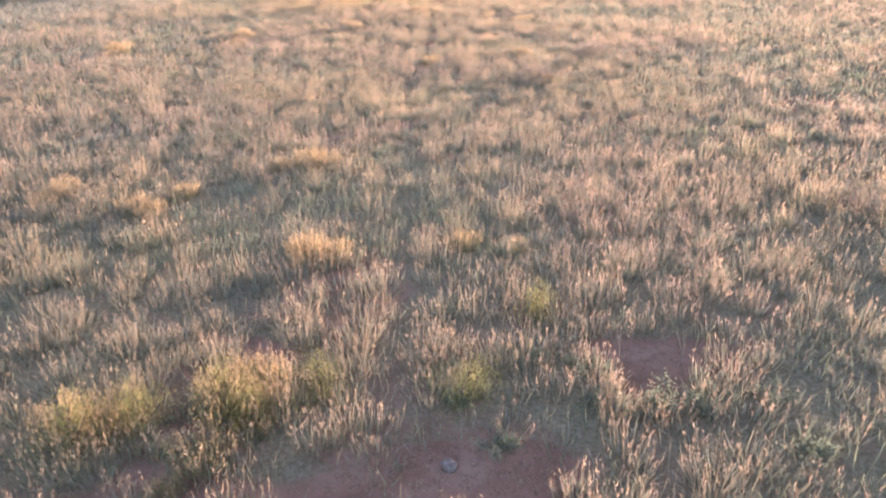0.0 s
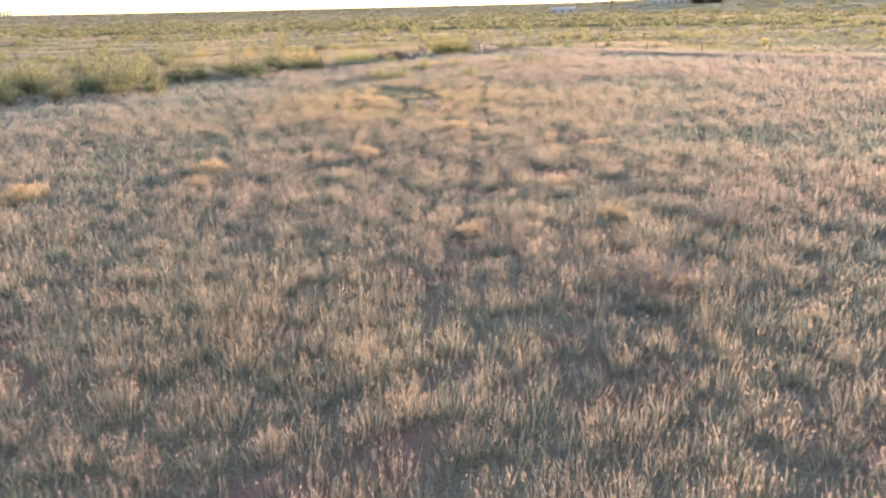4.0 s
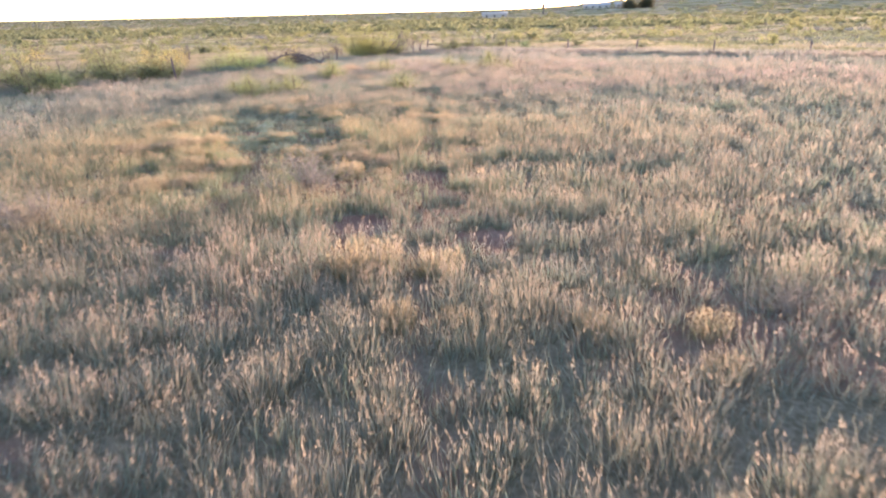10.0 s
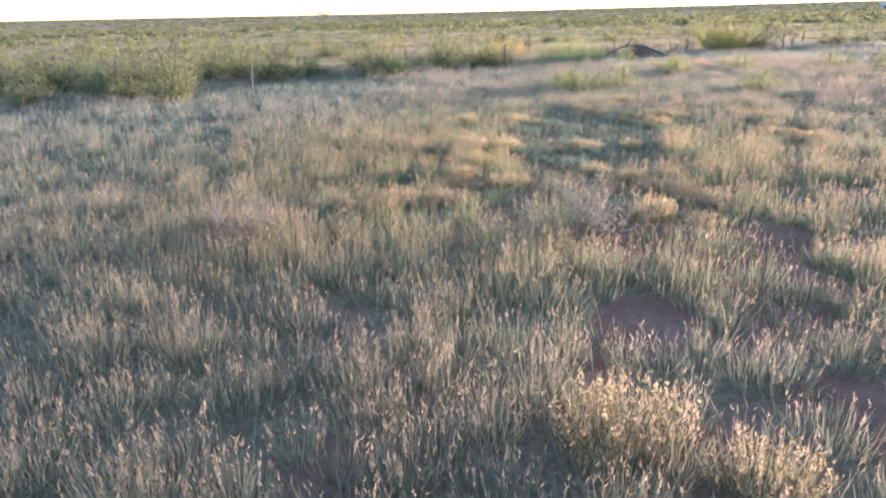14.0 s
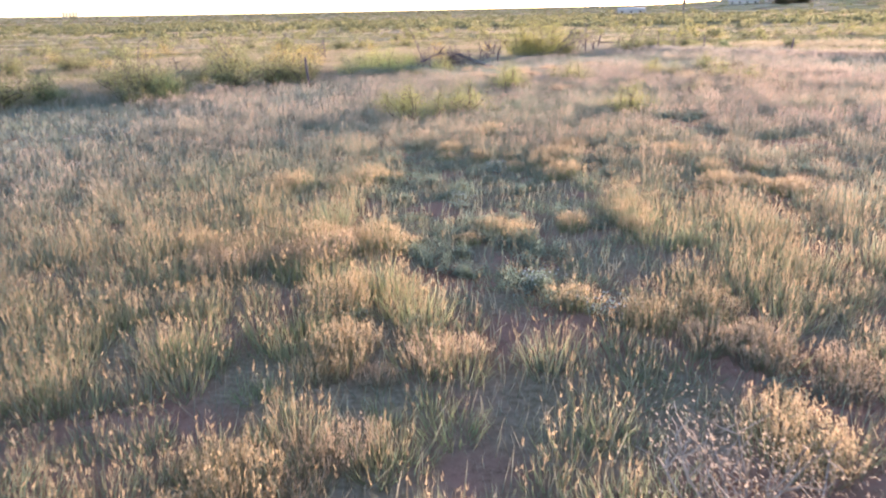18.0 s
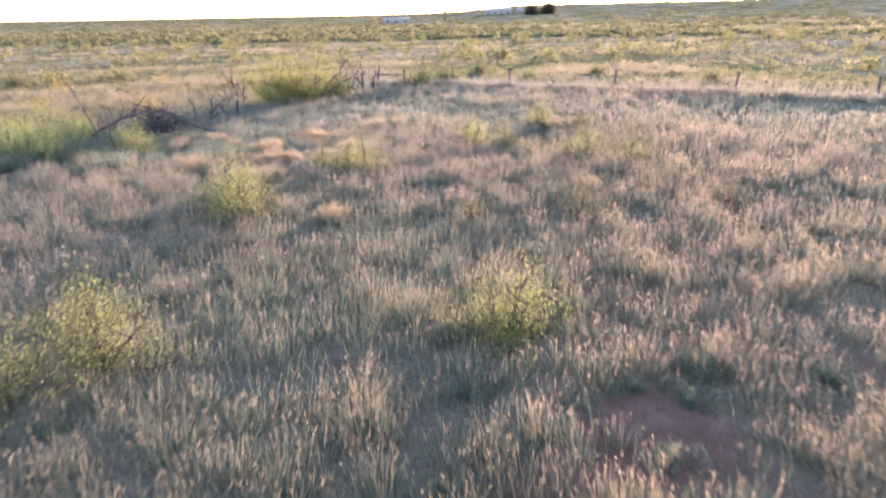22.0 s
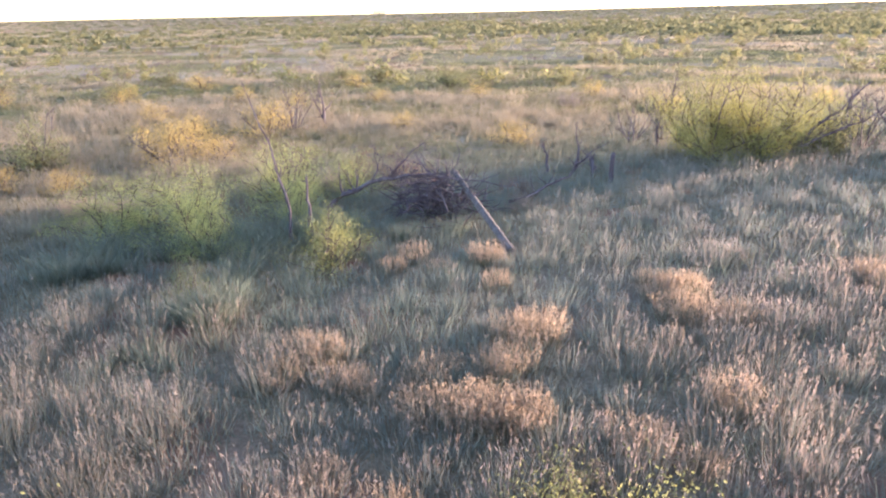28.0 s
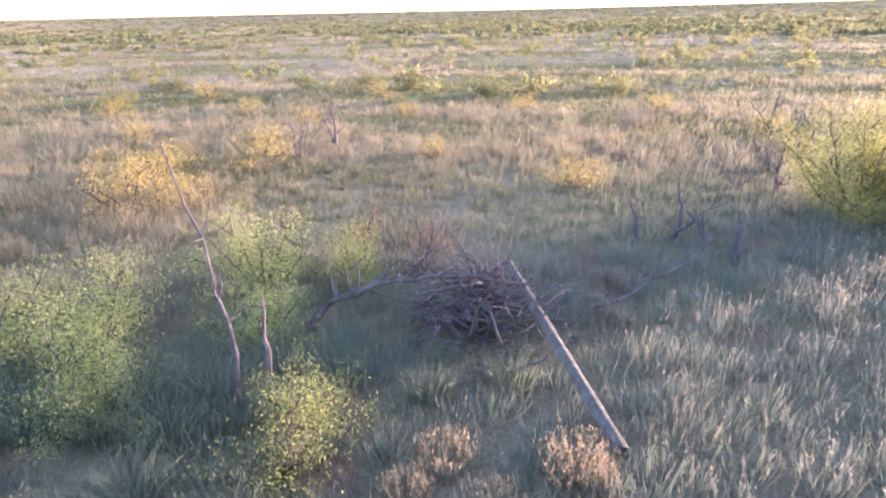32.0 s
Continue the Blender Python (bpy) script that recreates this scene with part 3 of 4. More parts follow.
def build_grass():
    x, y = jittered(-95, 85, -4, 160, 4.3)
    d = to_line(x, y, ROUTE)
    cover = 0.55 * field(x, y, 1.9, 2.0) + 0.45 * field(x, y, 4.7, 8.0)
    wide = 0.75 * np.exp(-((x + 3) / 7) ** 2 - ((y - 58.5) / 8.5) ** 2) + 0.6 * np.exp(-((x - 0.5) / 5) ** 2 - ((y - 6) / 3.5) ** 2)
    thick = np.clip(1.0 - 0.35 * smooth(0.40, 0.2, cover) - 0.2 * wide - 0.12 * smooth(66, 76, y) - 1.2 * spots(x, y, BARE) - 0.8 * (1 - smooth(0.1, 0.3, to_line(x, y, TRAIL))), 0.0, 1)
    keep = (rng.random(len(x)) < thick) & (d < 46) & ahead(x, y, 0.5)
    x, y, d = x[keep], y[keep], d[keep]
    coarse = 1.2 + np.clip(d - 5, 0, None) / 6.5
    near = d < 7.5
    pasture("grass", x[near], y[near], coarse[near], 0.34, 0.47, 112, 42, 3.0, "knee-high dry bunchgrass with feathery straw heads")
    mid = (d >= 7.5) & (d < 22)
    pasture("grass", x[mid], y[mid], coarse[mid], 0.34, 0.47, 112, 42, 3.0, "knee-high dry pasture grass with pale heads")
    past = d >= 22
    pasture("grass", x[past], y[past], coarse[past], 0.36, 0.46, 90, 34, 3.0, "dry pasture grass along the old fence")
    # a strip of taller pale grass along the right-hand fence
    t, o = rng.uniform(0, 62, 900), rng.normal(-0.6, 0.4, 900)
    x, y = 2 + 0.762 * t + 0.647 * o, 115.5 - 0.647 * t + 0.762 * o
    pasture("grass", x, y, 1 + to_line(x, y, ROUTE) / 9, 0.3, 0.38, 50, 60, 6.0, "strip of tall pale grass along the fence")
    x, y = jittered(-60, 50, -4, 135, 120)
    d = to_line(x, y, ROUTE)
    coarse = 1.2 + np.clip(d - 5, 0, None) / 6.5
    keep = (d < 26) & ahead(x, y, 0.5) & (rng.random(len(x)) < coarse ** -1.3)
    low_cover("grass", x[keep], y[keep], coarse[keep], "short grey-green undergrowth and dry litter")
    x, y = jittered(-170, 150, 0, 260, 0.9)
    d = to_line(x, y, ROUTE)
    far = (d >= 46) & (d < 90) & ahead(x, y, 0.7)
    pasture("grass", x[far], y[far], 1 + d[far] / 13, 0.6, 0.42, 60, 16, 4, "distant dry pasture grass")
    x, y = jittered(-330, 330, 40, 420, 0.22)
    d = to_line(x, y, ROUTE)
    far = (d >= 90) & (d < 260) & ahead(x, y, 0.7)
    pasture("grass", x[far], y[far], 1 + d[far] / 10, 1.5, 0.45, 120, 20, 2, "far-off dry pasture grass in pale drifts")
    n = 16000
    reach, az = 250 * 8 ** rng.random(n), np.radians(rng.uniform(-60, 76, n))
    x, y = -reach * np.sin(az), 75 + reach * np.cos(az)
    pasture("grass", x, y, 1 + reach / 9, 5.0, 0.55, 480, 0.5, 2, "pale and olive grass across the far plain")


# ---- shrubs, weeds and dead wood ----
def limb_path(r, start, heading, tilt, length, steps=6, wander=0.25, droop=0.0):
    p, d = Vector(start), Vector((math.cos(heading) * math.sin(tilt), math.sin(heading) * math.sin(tilt), math.cos(tilt)))
    pts = [p.copy()]
    for _ in range(steps):
        d = (d + Vector((r.gauss(0, wander), r.gauss(0, wander), r.gauss(0, wander * 0.6) - droop))).normalized()
        p = p + d * (length / steps)
        pts.append(p.copy())
    return pts


def leaf_cloud(heap, r, ends, per_end, reach, leaf, tints, broad=0.25):
    """Small leaves hung in loose sprays round the ends of twigs."""
    n = len(ends) * per_end
    g = np.random.default_rng(r.randrange(10 ** 6))
    at = np.repeat(np.array([tuple(e) for e in ends]), per_end, 0) + g.normal(0, reach, (n, 3)) * (1, 1, 0.8)
    at[:, 2] = np.maximum(at[:, 2], 0.06)
    d = g.normal(0, 1, (n, 3))
    d[:, 2] -= 0.3
    d /= np.linalg.norm(d, axis=1)[:, None]
    s = np.cross(d, g.normal(0, 1, (n, 3)))
    s /= np.linalg.norm(s, axis=1)[:, None] + 1e-6
    L = leaf * g.uniform(0.6, 1.5, (n, 1))
    v = np.stack([at, at + d * L * 0.5 + s * L * broad, at + d * L, at + d * L * 0.5 - s * L * broad], 1).reshape(-1, 3)
    k = 4 * np.arange(n)[:, None]
    t = g.random(n)
    c = mixed(tints[0], tints[1], t)
    heap.add(v, np.concatenate([k + [0, 1, 2], k + [0, 2, 3]], 0), np.repeat(c, 4, 0))


def shrub(name, seed, height, radius, limbs, twigs, per_end, leaf, tints, label, category, dead_limbs=0, wood=None, spray=0.15, group="", sides=5, broad=0.25):
    """A shrub of several crooked limbs from the ground, each forking into twigs that carry sprays of leaves."""
    r = random.Random(seed)
    top = thing(name, 0, 0, 0, label, category, group)
    ends = []
    wood = wood or BARK
    thick = 0.009 + 0.011 * height
    for k in range(limbs + dead_limbs):
        bare = k >= limbs
        a = 2 * math.pi * (k + r.random() * 0.7) / (limbs + dead_limbs)
        tilt = r.uniform(0.05, 0.75) if bare else 1.3 * math.sqrt((k + 0.5) / limbs)
        long = r.uniform(0.75, 0.95) / math.hypot(math.sin(tilt) / radius, math.cos(tilt) / height)
        path = limb_path(r, (0.06 * math.cos(a), 0.06 * math.sin(a), -0.05), a * 2.4 if not bare else a, tilt, long * (1.3 if bare else 1), 6, 0.16)
        path = [Vector((v.x, v.y, max(v.z, 0.03 * q - 0.05))) for q, v in enumerate(path)]
        heap = Heap()
        tube(heap, path, [thick * (1 - 0.13 * q) * r.uniform(0.8, 1.1) for q in range(7)], TWIG, sides, 0.3, r)
        for q in range(twigs):
            fork = r.randint(1, 6)
            sub = limb_path(r, path[fork], a + r.uniform(-1.4, 1.4), r.uniform(0.3, 1.3), height * r.uniform(0.2, 0.42), 3, 0.3)
            tube(heap, sub, [thick * 0.4, thick * 0.3, thick * 0.2, thick * 0.08], TWIG, sides - 1, root=fork * sides)
            if not bare:
                ends += sub[1:]
        part("dead_limb" if bare else "limb", heap, DEAD if bare else wood, top)
    if ends:
        heap = Heap()
        leaf_cloud(heap, r, ends, per_end, spray * (0.5 + 0.35 * height), leaf, tints, broad)
        part("foliage", heap, LEAF, top)
    return top


def grass_clump(seed, leaf_low, leaf_high, straw, label, group):
    """One stout tuft of bunchgrass, about a metre across: leaves at the foot, a dense head of stalks."""
    global rng
    rng = np.random.default_rng(seed)
    top = thing("grass_clump", 0, 0, 0, label, "grass clump", group)

    def feet(n, wide):
        a, q = rng.uniform(0, 6.283, n), np.sqrt(rng.random(n))
        return a, q, np.stack([wide * q * np.cos(a) * (1.15 + 0.3 * np.sin(2 * a)), wide * q * np.sin(a), np.full(n, -0.02)], 1)

    h = Heap()
    a, q, base = feet(260, 0.34)
    n = len(base)
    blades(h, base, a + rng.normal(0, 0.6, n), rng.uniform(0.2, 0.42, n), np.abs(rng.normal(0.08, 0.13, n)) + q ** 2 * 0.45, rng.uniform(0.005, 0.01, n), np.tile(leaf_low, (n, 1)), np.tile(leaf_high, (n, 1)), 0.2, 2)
    part("foliage", h, GRASS, top)
    h = Heap()
    a, q, base = feet(210, 0.36)
    n = len(base)
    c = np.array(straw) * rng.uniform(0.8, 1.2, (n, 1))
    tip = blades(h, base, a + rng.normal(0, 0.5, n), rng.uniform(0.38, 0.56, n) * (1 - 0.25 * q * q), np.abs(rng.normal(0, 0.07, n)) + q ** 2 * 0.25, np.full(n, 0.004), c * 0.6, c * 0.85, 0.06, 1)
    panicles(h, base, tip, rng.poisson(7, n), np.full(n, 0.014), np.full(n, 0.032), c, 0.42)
    part("panicle", h, GRASS, top)
    return top


def build_clumps():
    for seed, rows, low, high, straw, label, group in (
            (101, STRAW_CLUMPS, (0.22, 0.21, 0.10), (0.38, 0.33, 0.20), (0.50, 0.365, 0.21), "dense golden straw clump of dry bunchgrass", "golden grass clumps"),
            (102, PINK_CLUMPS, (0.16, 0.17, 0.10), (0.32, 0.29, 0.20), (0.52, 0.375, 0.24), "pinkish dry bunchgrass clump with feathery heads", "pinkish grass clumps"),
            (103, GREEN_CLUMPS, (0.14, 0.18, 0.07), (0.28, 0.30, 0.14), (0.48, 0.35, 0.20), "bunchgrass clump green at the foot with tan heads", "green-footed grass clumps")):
        r = random.Random(seed)
        rows = [(x + d * r.gauss(0, 0.5), y + d * r.gauss(0, 0.4), size * r.uniform(0.6, 0.9) if d else size) for x, y, size in rows for d in (0, 1, 1)]
        kinds = [grass_clump(seed + 10 * q, low, high, straw, label, group) for q in range(2)]
        for q in range(2):
            spread(kinds[q], [(x, y, size * 0.88, 67 * k) for k, (x, y, size) in enumerate(rows[q::2])])
    for k, (x, y) in enumerate([(-5.7, 61.2), (-4.3, 57.0), (-3.4, 56.2), (-5.2, 64.3), (-12.2, 96.0), (-14.4, 95.2)]):
        t = shrub("white_flowered_forb", 120 + k, 0.3, 0.3, 7, 4, 7, 0.03, ((0.17, 0.22, 0.16), (0.26, 0.31, 0.25)), "low grey-green forb dotted with white flowers", "weed", 0, None, 0.1, "white-flowered forbs")
        h, r = Heap(), random.Random(130 + k)
        for _ in range(40):
            c = Vector((r.gauss(0, 0.16), r.gauss(0, 0.16), r.uniform(0.2, 0.34)))
            pts = [c + Vector((0.014 * math.cos(w), 0.014 * math.sin(w), r.uniform(-0.004, 0.004))) for w in (0, 1.26, 2.51, 3.77, 5.03)]
            h.add([tuple(c + Vector((0, 0, 0.004)))] + [tuple(v) for v in pts], [(0, 1, 2), (0, 2, 3), (0, 3, 4), (0, 4, 5), (0, 5, 1)], (0.7, 0.7, 0.66))
        part("blossom", h, LEAF, t)
        spread(t, [(x, y, 1.0, 0)])
    h, r = Heap(), random.Random(140)
    tube(h, [(0, 0, -0.03), (0.01, 0, 0.02), (0.03, 0.01, 0.07), (0.03, 0.01, 0.1)], [0.07, 0.1, 0.08, 0.03], TWIG, 9, 0.35, r)
    rock = tagged(part("rock", h, STONE), "small brownish stone on bare red soil", "rock")
    rock.matrix_world = pose(0.0, 6.05, float(ground_z(0.0, 6.05)))


def tall_grass():
    """A tuft of long arching grey-green blades."""
    global rng
    rng = np.random.default_rng(151)
    top = thing("tall_grass_clump", 0, 0, 0, "tall tuft of long arching grey-green grass blades", "grass clump", "tall grass tufts")
    n = 260
    a, q = rng.uniform(0, 6.283, n), np.sqrt(rng.random(n)) * 0.3
    t = rng.random(n)
    h = Heap()
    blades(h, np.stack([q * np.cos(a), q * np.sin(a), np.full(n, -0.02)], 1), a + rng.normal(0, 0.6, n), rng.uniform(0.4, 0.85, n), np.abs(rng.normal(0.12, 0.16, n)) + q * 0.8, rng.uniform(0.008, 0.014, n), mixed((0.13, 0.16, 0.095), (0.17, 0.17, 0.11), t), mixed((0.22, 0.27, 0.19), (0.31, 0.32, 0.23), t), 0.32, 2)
    part("foliage", h, GRASS, top)
    return top


YELLOW = ((0.285, 0.27, 0.085), (0.44, 0.39, 0.13))
WEED = ((0.25, 0.25, 0.09), (0.39, 0.37, 0.15))
OLIVE = ((0.19, 0.19, 0.09), (0.33, 0.31, 0.14))
GREEN = ((0.13, 0.18, 0.08), (0.24, 0.28, 0.13))
ORANGE = ((0.43, 0.32, 0.11), (0.65, 0.46, 0.16))
BROWN = ((0.30, 0.235, 0.18), (0.46, 0.37, 0.28))


def spread(proto, rows):
    """Sets the first built shrub at the first place and copies of it at the others: x, y, size, turn."""
    for k, (x, y, s, turn) in enumerate(rows):
        m = pose(x, y, float(ground_z(x, y)), 0, 0, turn) @ Matrix.Scale(s, 4)
        if k == 0:
            proto.matrix_world = m
        else:
            c = copy_thing(proto, Matrix.Identity(4))
            c.matrix_basis = m


def build_shrubs():
    mesq = shrub("mesquite_bush", 3, 2.7, 2.9, 15, 10, 66, 0.042, YELLOW, "broad yellow-green mesquite bush beside the fence line", "bush", 2, group="yellow-green mesquite bushes")
    spread(mesq, [(-5.0, 105.7, 0.95, 0), (-3.5, 106.2, 1.0, 140)])
    mesq = shrub("mesquite_bush", 4, 2.0, 1.9, 11, 7, 16, 0.085, OLIVE, "olive-green mesquite bush with bare dead limbs", "bush", 3, group="mesquite bushes", sides=4)
    spread(mesq, [(4.4, 111.8, 1.0, 0), (6.6, 114.5, 0.9, 130), (-18.6, 86.6, 1.15, 40), (-20.0, 83.2, 1.1, 200), (-22.5, 89.0, 1.2, 310), (-24.6, 81.4, 1.2, 80), (-29.0, 68.5, 1.4, 10),
                  (-32.5, 71.5, 1.4, 150), (-36.0, 67.0, 1.4, 250), (-27.5, 75.0, 1.0, 60), (-40.5, 72.0, 1.4, 30), (-44.0, 66.0, 1.4, 190), (-34.0, 79.0, 1.2, 20), (-25.5, 65.5, 1.0, 45), (-24.6, 94.5, 0.9, 120), (-24.8, 123.0, 0.85, 220), (-1.2, 110.3, 0.8, 75), (-1.6, 107.6, 0.7, 15), (-43.0, 111.0, 0.7, 140), (-48.0, 119.0, 0.8, 50), (-36.0, 126.0, 0.7, 300), (-18.0, 127.0, 0.6, 20), (11.0, 122.0, 0.7, 90), (19.0, 116.0, 0.6, 180), (24.0, 108.0, 0.6, 240)])
    r = random.Random(90)
    for _ in range(60):
        along, off = r.uniform(16, 85), 1.0 + 30 * r.random() ** 1.6
        x, y = 2 - 0.508 * along - 0.861 * off, 115.5 - 0.861 * along + 0.508 * off
        if x < -15 and (y < 88 or x < -36):
            spread(copy_thing(mesq, Matrix.Identity(4)), [(x, y, r.uniform(0.55, 1.15), r.uniform(0, 360))])
    mesq = shrub("mesquite_bush", 5, 1.8, 1.2, 10, 8, 30, 0.055, GREEN, "dense grey-green bush in the fence row", "bush", 0, group="grey-green bushes")
    spread(mesq, [(-26.5, 77.8, 0.9, 90), (-21.0, 78.5, 0.8, 30), (-31.0, 66.0, 0.9, 200), (12.5, 113.0, 0.6, 0)])
    weed = shrub("yellow_weed", 6, 0.68, 0.7, 9, 6, 24, 0.022, WEED, "low yellow-green leafy weed among the grass", "weed", group="yellow weeds")
    spread(weed, [(-3.1, 7.2, 0.95, 33), (-3.9, 6.9, 0.9, 133), (-2.5, 7.0, 0.85, 211), (-4.7, 6.6, 0.9, 71), (-7.8, 73.6, 1.5, 12), (-8.8, 74.4, 1.5, 122), (-9.8, 74.6, 1.3, 222), (0.25, 7.3, 0.84, 0), (1.5, 9.3, 0.79, 50), (-1.7, 7.5, 0.81, 90), (-0.8, 73.8, 1.60, 10), (-6.5, 74.3, 1.76, 100), (-8.4, 72.4, 1.76, 200), (-2.4, 86.5, 1.44, 20), (-1.7, 85.9, 1.60, 140),
                  (-5.6, 83.3, 1.76, 70), (-5.2, 81.5, 1.76, 250), (6.1, 92.5, 1.44, 60), (5.6, 86.0, 1.60, 170), (6.4, 84.8, 1.27, 330), (2.6, 89.6, 1.44, 280), (2.7, 91.2, 1.12, 0), (-5.4, 81.8, 1.44, 0)])
    spread(copy_thing(weed, Matrix.Identity(4)), [(-9.2, 74.2, 1.44, 40), (-1.0, 73.9, 1.27, 99), (-5.4, 83.4, 1.44, 5), (-7.3, 75.6, 1.27, 15), (-11.0, 89.4, 0.80, 0), (-9.6, 91.5, 1.52, 75),
                  (3.6, 89.0, 1.12, 45), (6.2, 92.3, 1.27, 210), (-3.2, 86.9, 1.12, 310), (-11.0, 89.2, 0.75, 120)])
    bush = shrub("leafy_bush", 8, 1.3, 1.1, 10, 8, 36, 0.03, ((0.33, 0.36, 0.13), (0.54, 0.52, 0.19)), "loose feathery light-green bush beside the brush pile", "bush", group="green bushes by the brush pile")
    spread(bush, [(-13.3, 91.3, 1.05, 0), (-12.3, 91.0, 0.8, 100), (-14.5, 92.3, 1.15, 70), (-10.1, 92.3, 0.7, 200), (-12.3, 93.7, 0.9, 300), (-15.3, 90.9, 1.1, 50), (-14.2, 95.3, 1.2, 20), (-12.7, 96.4, 0.9, 130)])
    bush = shrub("rust_bush", 14, 0.9, 0.8, 9, 8, 18, 0.02, ((0.22, 0.12, 0.075), (0.36, 0.20, 0.12)), "withered rust-brown bush behind the brush pile", "bush", 2, group="rust-brown bushes")
    spread(bush, [(-13.9, 98.0, 1.0, 0), (-12.6, 98.6, 0.9, 110), (-8.3, 98.2, 0.6, 230)])
    r = random.Random(92)
    weed = shrub("broomweed", 15, 0.62, 0.42, 8, 6, 9, 0.02, ((0.23, 0.20, 0.10), (0.38, 0.33, 0.15)), "spindly brown-stemmed broomweed with small yellowish leaves", "weed", 2, group="broomweeds", sides=4)
    spread(weed, [(r.uniform(0.0, 8.5), r.uniform(79, 94), r.uniform(0.8, 1.35), r.uniform(0, 360)) for _ in range(30)])
    forb = shrub("low_forb", 16, 0.26, 0.36, 7, 10, 11, 0.024, ((0.155, 0.195, 0.13), (0.235, 0.28, 0.20)), "low rounded grey-green forb on red soil", "weed", group="low forbs", sides=4, spray=0.12)
    places = [(r.gauss(-5.0, 1.7), r.uniform(54.5, 67.5)) for _ in range(44)] + [(r.gauss(-1.0, 1.3), r.uniform(62, 69)) for _ in range(16)] + [(r.gauss(0.6, 1.2), r.uniform(70, 74.5)) for _ in range(14)] + [(r.gauss(1.2, 1.6), r.uniform(5.5, 9)) for _ in range(12)]
    spread(forb, [(x, y, r.uniform(0.6, 1.15), r.uniform(0, 360)) for x, y in places])
    long_leaf = tall_grass()
    spread(long_leaf, [(r.uniform(-15, -9.4), r.uniform(88.3, 92.2), r.uniform(0.75, 1.1), r.uniform(0, 360)) for _ in range(20)] + [(-10.6, 93.4, 0.9, 10), (-9.2, 93.6, 0.8, 80), (-11.4, 93.0, 0.9, 190), (-8.4, 94.4, 0.7, 250)])
    bush = shrub("orange_bush", 9, 1.25, 1.15, 9, 6, 14, 0.045, ORANGE, "orange-yellow sunlit bush in the pasture", "bush", 1, group="orange bushes")
    spread(bush, [(-21.3, 97.2, 1.35, 0), (-22.6, 99.2, 1.2, 60), (-19.9, 98.2, 0.9, 120), (-22.2, 102.9, 1.3, 310), (-24.5, 101.5, 0.9, 150), (-20.5, 93.0, 0.7, 250), (-22.6, 92.2, 0.7, 20), (-27.0, 110.5, 0.8, 90), (-11.8, 105.0, 0.85, 200), (-24.5, 114.5, 0.8, 10), (-17.5, 106.5, 0.7, 70), (-30.5, 104.0, 0.9, 160), (-33.0, 112.0, 0.9, 260), (-38.5, 108.0, 1.0, 30), (-41.0, 116.0, 1.1, 110),
                  (-20.5, 119.0, 0.8, 210), (-14.0, 121.0, 0.8, 310), (-31.0, 121.0, 0.9, 75), (-36.5, 98.0, 0.8, 175), (-45.0, 104.0, 1.0, 275), (-8.5, 117.0, 0.7, 15), (-2.0, 121.0, 0.8, 95)])
    bush = shrub("dry_bush", 10, 0.72, 0.9, 16, 16, 8, 0.013, BROWN, "low dry brown tangled bush", "bush", 0, STRAWY, group="dry bushes", sides=4)
    spread(bush, [(-2.9, 52.2, 1.5, 0), (-7.9, 49.7, 1.3, 80), (3.8, 26.0, 1.4, 20), (6.6, 30.6, 1.2, 140), (8.9, 13.3, 1.0, 230), (4.4, 44.3, 0.7, 300), (-13.5, 116.0, 1.3, 60), (-13.4, 96.6, 1.0, 110), (-12.2, 97.6, 0.8, 190), (-7.9, 97.0, 0.7, 33)])
    dead = shrub("dead_bush", 12, 1.5, 1.0, 0, 8, 0, 0.05, BROWN, "leafless grey dead bush", "bush", 7, group="dead bushes")
    spread(dead, [(-7.4, 109.6, 1.0, 0), (-22.0, 104.5, 1.1, 100), (-11.9, 97.4, 0.8, 200), (-0.6, 108.7, 1.2, 40), (-7.9, 107.0, 0.9, 140), (8.2, 112.6, 0.8, 0), (-15.0, 96.5, 0.8, 10)])
    # scattered scrub beyond the fence
    r = random.Random(21)
    protos = [shrub("mesquite_scrub", 81, 1.5, 1.7, 4, 3, 9, 0.16, ((0.21, 0.21, 0.09), (0.36, 0.33, 0.15)), "scattered olive mesquite scrub on the open plain", "bush", 1, group="scattered scrub", sides=4, broad=0.42),
              shrub("mesquite_scrub", 82, 1.1, 1.5, 4, 3, 9, 0.15, ((0.27, 0.25, 0.10), (0.42, 0.36, 0.15)), "scattered yellowish scrub on the open plain", "bush", 1, group="scattered scrub", sides=4, broad=0.42),
              shrub("mesquite_scrub", 83, 1.3, 1.1, 4, 3, 9, 0.14, ((0.22, 0.21, 0.10), (0.36, 0.31, 0.16)), "scattered dull brownish scrub on the open plain", "bush", 2, group="scattered scrub", sides=4, broad=0.42)]
    placed = 0
    while placed < 400:
        x, y = r.uniform(-130, 110), 60 + 180 * r.random()
        if beyond_fence(x, y) < 5 or y < abs(x) * 0.75 or not 47 < math.hypot(x, y - 85) < 170 or field(x, y, 25, 3.0) < 0.8 * r.random():
            continue
        c = protos[placed] if placed < 3 else copy_thing(protos[placed % 3], Matrix.Identity(4))
        c.matrix_basis = pose(x, y, float(ground_z(x, y)), 0, 0, r.uniform(0, 360)) @ Matrix.Scale(r.uniform(0.6, 1.2), 4)
        placed += 1


